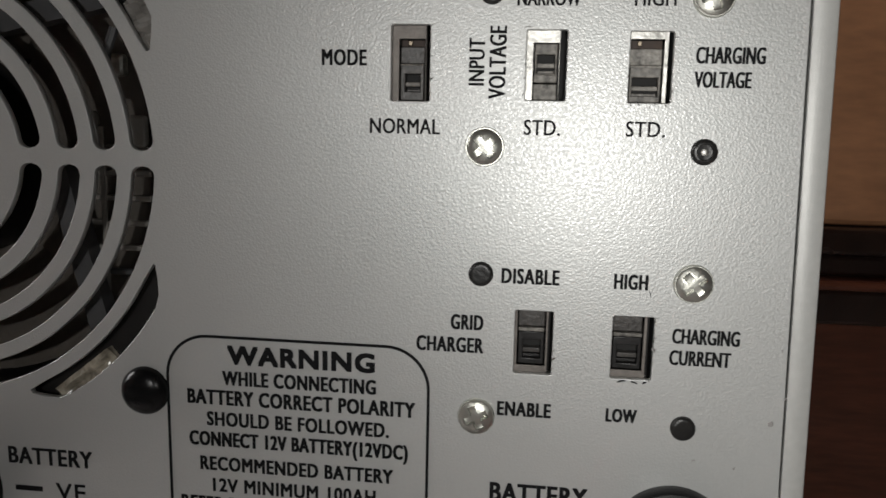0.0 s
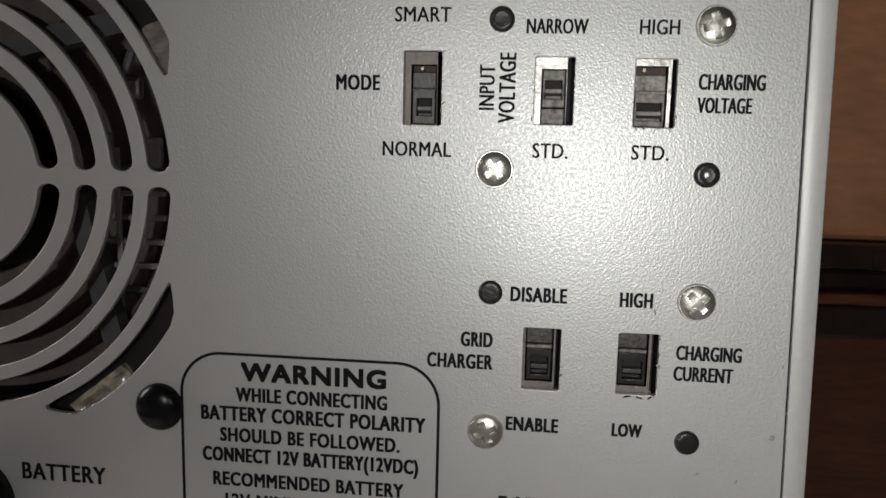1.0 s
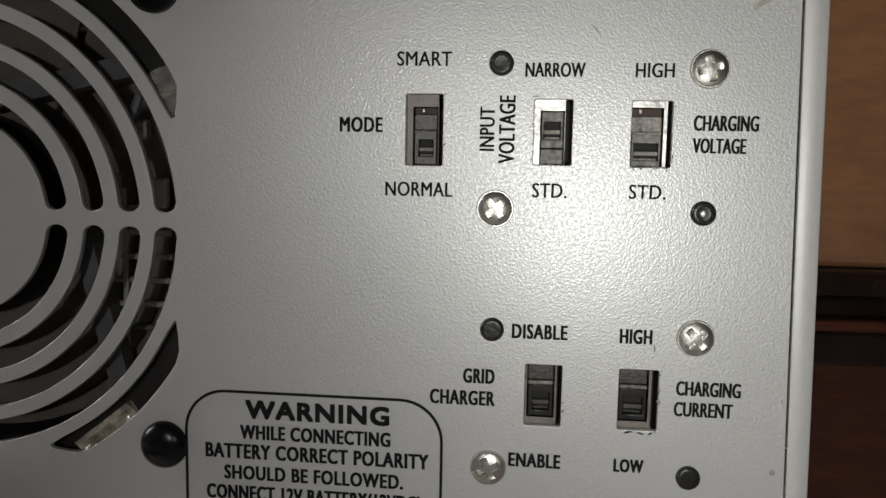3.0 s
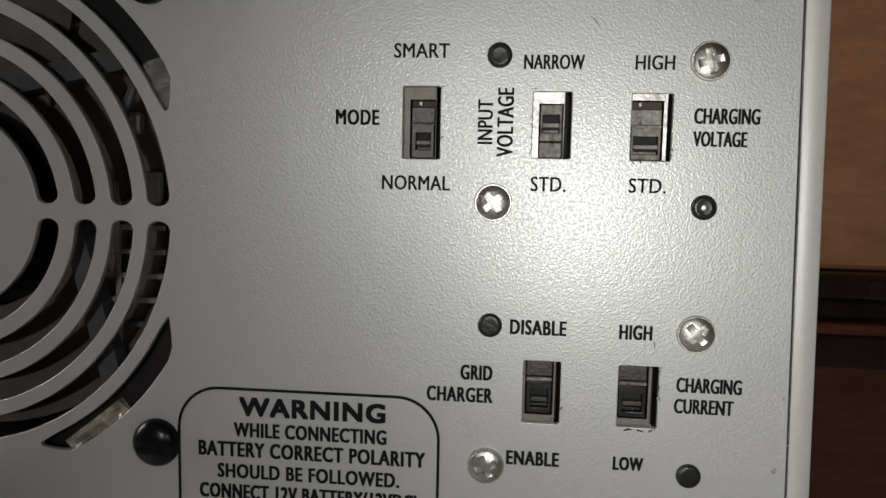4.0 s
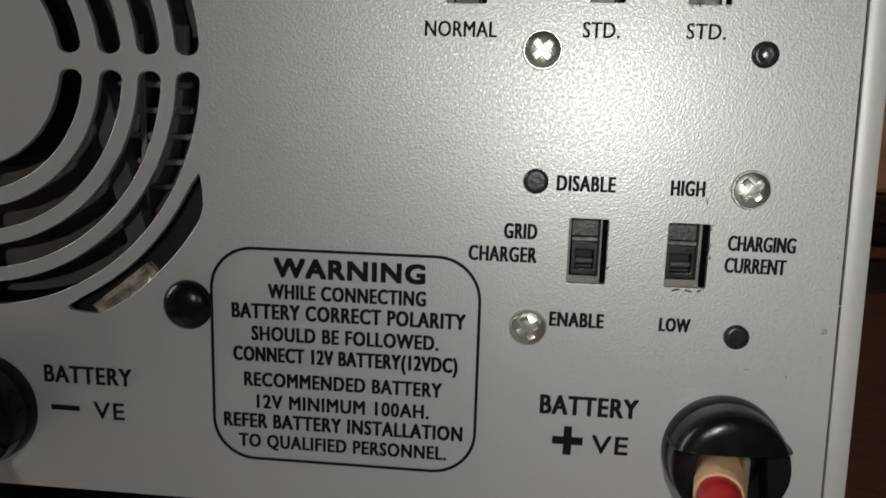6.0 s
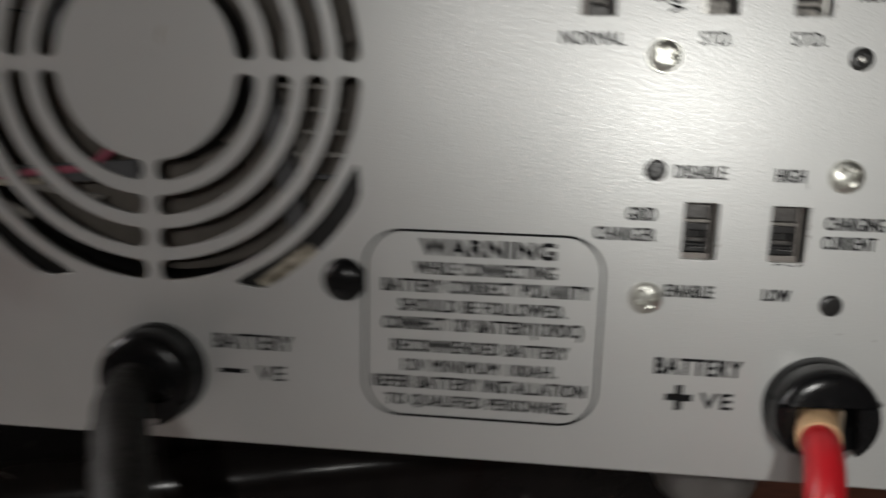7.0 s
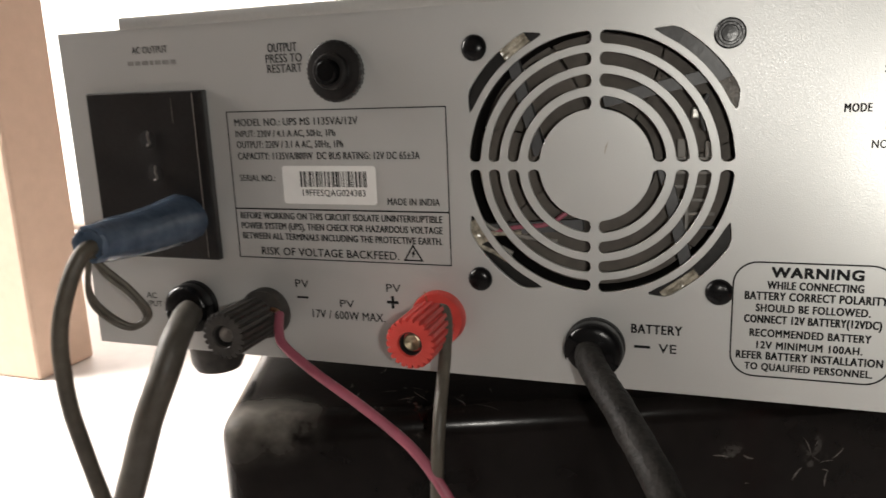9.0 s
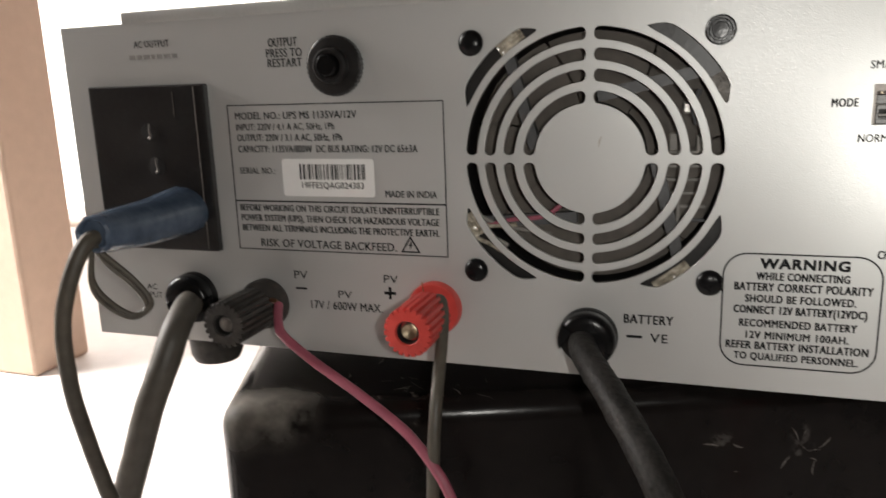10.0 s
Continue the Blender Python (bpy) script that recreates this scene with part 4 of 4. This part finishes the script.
c = cable("mains_cable", "thick grey mains input cable", GREYCABLE,
          [(-144.5, 0, -52.0), (-142.0, -9, -51.5), (-138.0, -18, -52.4), (-135.6, -26, -56), (-136.2, -32, -65), (-141.5, -36, -80), (-149.5, -36, -99.4), (-156.8, -36, -117), (-166, -34, -140), (-182, -28, -200), (-190, -10, -317)], (4.6, 5.2), 0.03)
c = cable("solar_wire", "thin faded red solar wire", PINK,
          [(-106.0, -7, -50.0), (-102.4, -14, -53.8), (-98.2, -18, -57.2), (-84.8, -22.5, -63.6), (-66.3, -28, -70.9), (-49.2, -34, -78.5), (-38.9, -38, -87), (-33.3, -40, -95), (-27.9, -42, -107), (-22, -42, -150), (-20, -40, -320)], 1.6, 0.03)
part("bare_end", tube([(-109.4, -6.4, -48.6), (-107, -6.6, -49.2), (-105, -8.6, -51)], 0.9, 8, 5), COPPER, c)
c = cable("solar_wire", "dusty grey solar wire over the red terminal", OLIVE,
          [(-50.0, -6.2, -46.0), (-47.4, -6.8, -44.6), (-45.0, -9.2, -44.8), (-43.3, -13.5, -49.0), (-42.2, -19, -56), (-41.2, -26, -64), (-40.2, -31.5, -69.5), (-39.9, -36, -82), (-39.8, -38.5, -97), (-39.7, -40, -111), (-39, -40, -160), (-38, -40, -320)], 1.95, 0.04)
part("bare_end", tube([(-51.2, -5.6, -46), (-52.4, -5.4, -42.5), (-53.0, -5.2, -39.4)], 0.2, 6, 4), COPPER, c)

cable("mains_cable", "loose grey cable trailing over the floor", GREYCABLE,
      [(-450, 20, -317), (-420, 0, -220), (-335, -25, -82), (-262, -38, -66), (-232, -40, -84), (-227, -40, -100), (-225, -40, -120), (-222, -38, -160), (-220, -30, -250), (-222, -10, -317)], 4.6, 0.022)

# plug wrapped in blue tape, with its wires
plug = tagged(empty("mains_plug", (-141, -4, -20)), "plug wrapped in shiny blue tape with loose grey wires", "plug")
bm = bmesh.new()
line = [Vector(p) for p in ((-144.6, -2.7, -18.2), (-144.4, -9, -18.3), (-144.0, -18, -18.5), (-143.6, -28, -18.4), (-143.2, -37, -18.0), (-142.9, -44.5, -17.6), (-142.7, -48, -17.4))]
radii = (10.2, 9.9, 9.2, 8.4, 7.9, 7.3, 6.5)
rings = []
for k, (c0, r) in enumerate(zip(line, radii)):
    ring = []
    for i in range(36):
        a = 2 * math.pi * i / 36
        w = 1 + 0.045 * noise.noise(Vector((k * 0.8, 1.6 * math.cos(a), 1.6 * math.sin(a)))) + 0.035 * noise.noise(Vector((k * 2.4, 6 * a, 3)))
        ring.append(bm.verts.new(c0 + Vector((math.cos(a), 0, math.sin(a) * 0.86)) * r * w))
    rings.append(ring)
for a, b in zip(rings, rings[1:]):
    for i in range(36):
        j = (i + 1) % 36
        bm.faces.new((a[i], a[j], b[j], b[i]))
bm.faces.new(rings[-1])
bm.faces.new(reversed(rings[0]))
bmesh.ops.recalc_face_normals(bm, faces=bm.faces[:])
part("taped_body", bm, BLUE, plug, smooth=True)
bm = lathe([(6.3, -1.0), (5.9, 1.4), (5.2, 2.0), (4.6, 1.7), (4.1, 0.2), (0.4, 0.1)], (-142.7, -48.0, -17.4), axis=(0.1, -1, 0.05), seg=30)
for v in bm.verts:
    v.co += Vector((0.5 * noise.noise(v.co * 0.35), 1.1 * noise.noise(v.co * 0.5 + Vector((3, 0, 0))), 0.5 * noise.noise(v.co * 0.4 + Vector((0, 7, 0)))))
part("tail_end", bm, BLUE, plug, "ragged rolled end of the tape", smooth=True)
part("wire", tube([(-143, -46, -18.2), (-143.4, -52.5, -20.2), (-146.9, -57, -31.6), (-150.1, -58.5, -45.8), (-150.7, -58, -64.6), (-149.7, -56, -81), (-147.4, -54, -98.2), (-144, -52, -118), (-138, -50, -170), (-136, -46, -318)], 2.5, 14, 8, 0.03), OLIVE, plug, "dusty grey twin wire", smooth=True)
for s in (0.0, 1.7):
    part("wire_loop", tube([(-142.9, -49.5, -20), (-142 + s * 0.5, -46, -27 + s), (-136 + s * 0.4, -42, -35.2 + s), (-133.6 + s, -40, -42 + s * 0.4), (-137.6, -42, -44.8 - s * 0.5), (-142.4 - s * 0.4, -46, -39.8 - s), (-144.2 - s * 0.4, -50, -32 - s), (-143.2, -50, -21.5)], 0.85, 10, 8), OLIVE, plug, "loose loop of thin wire", smooth=True)
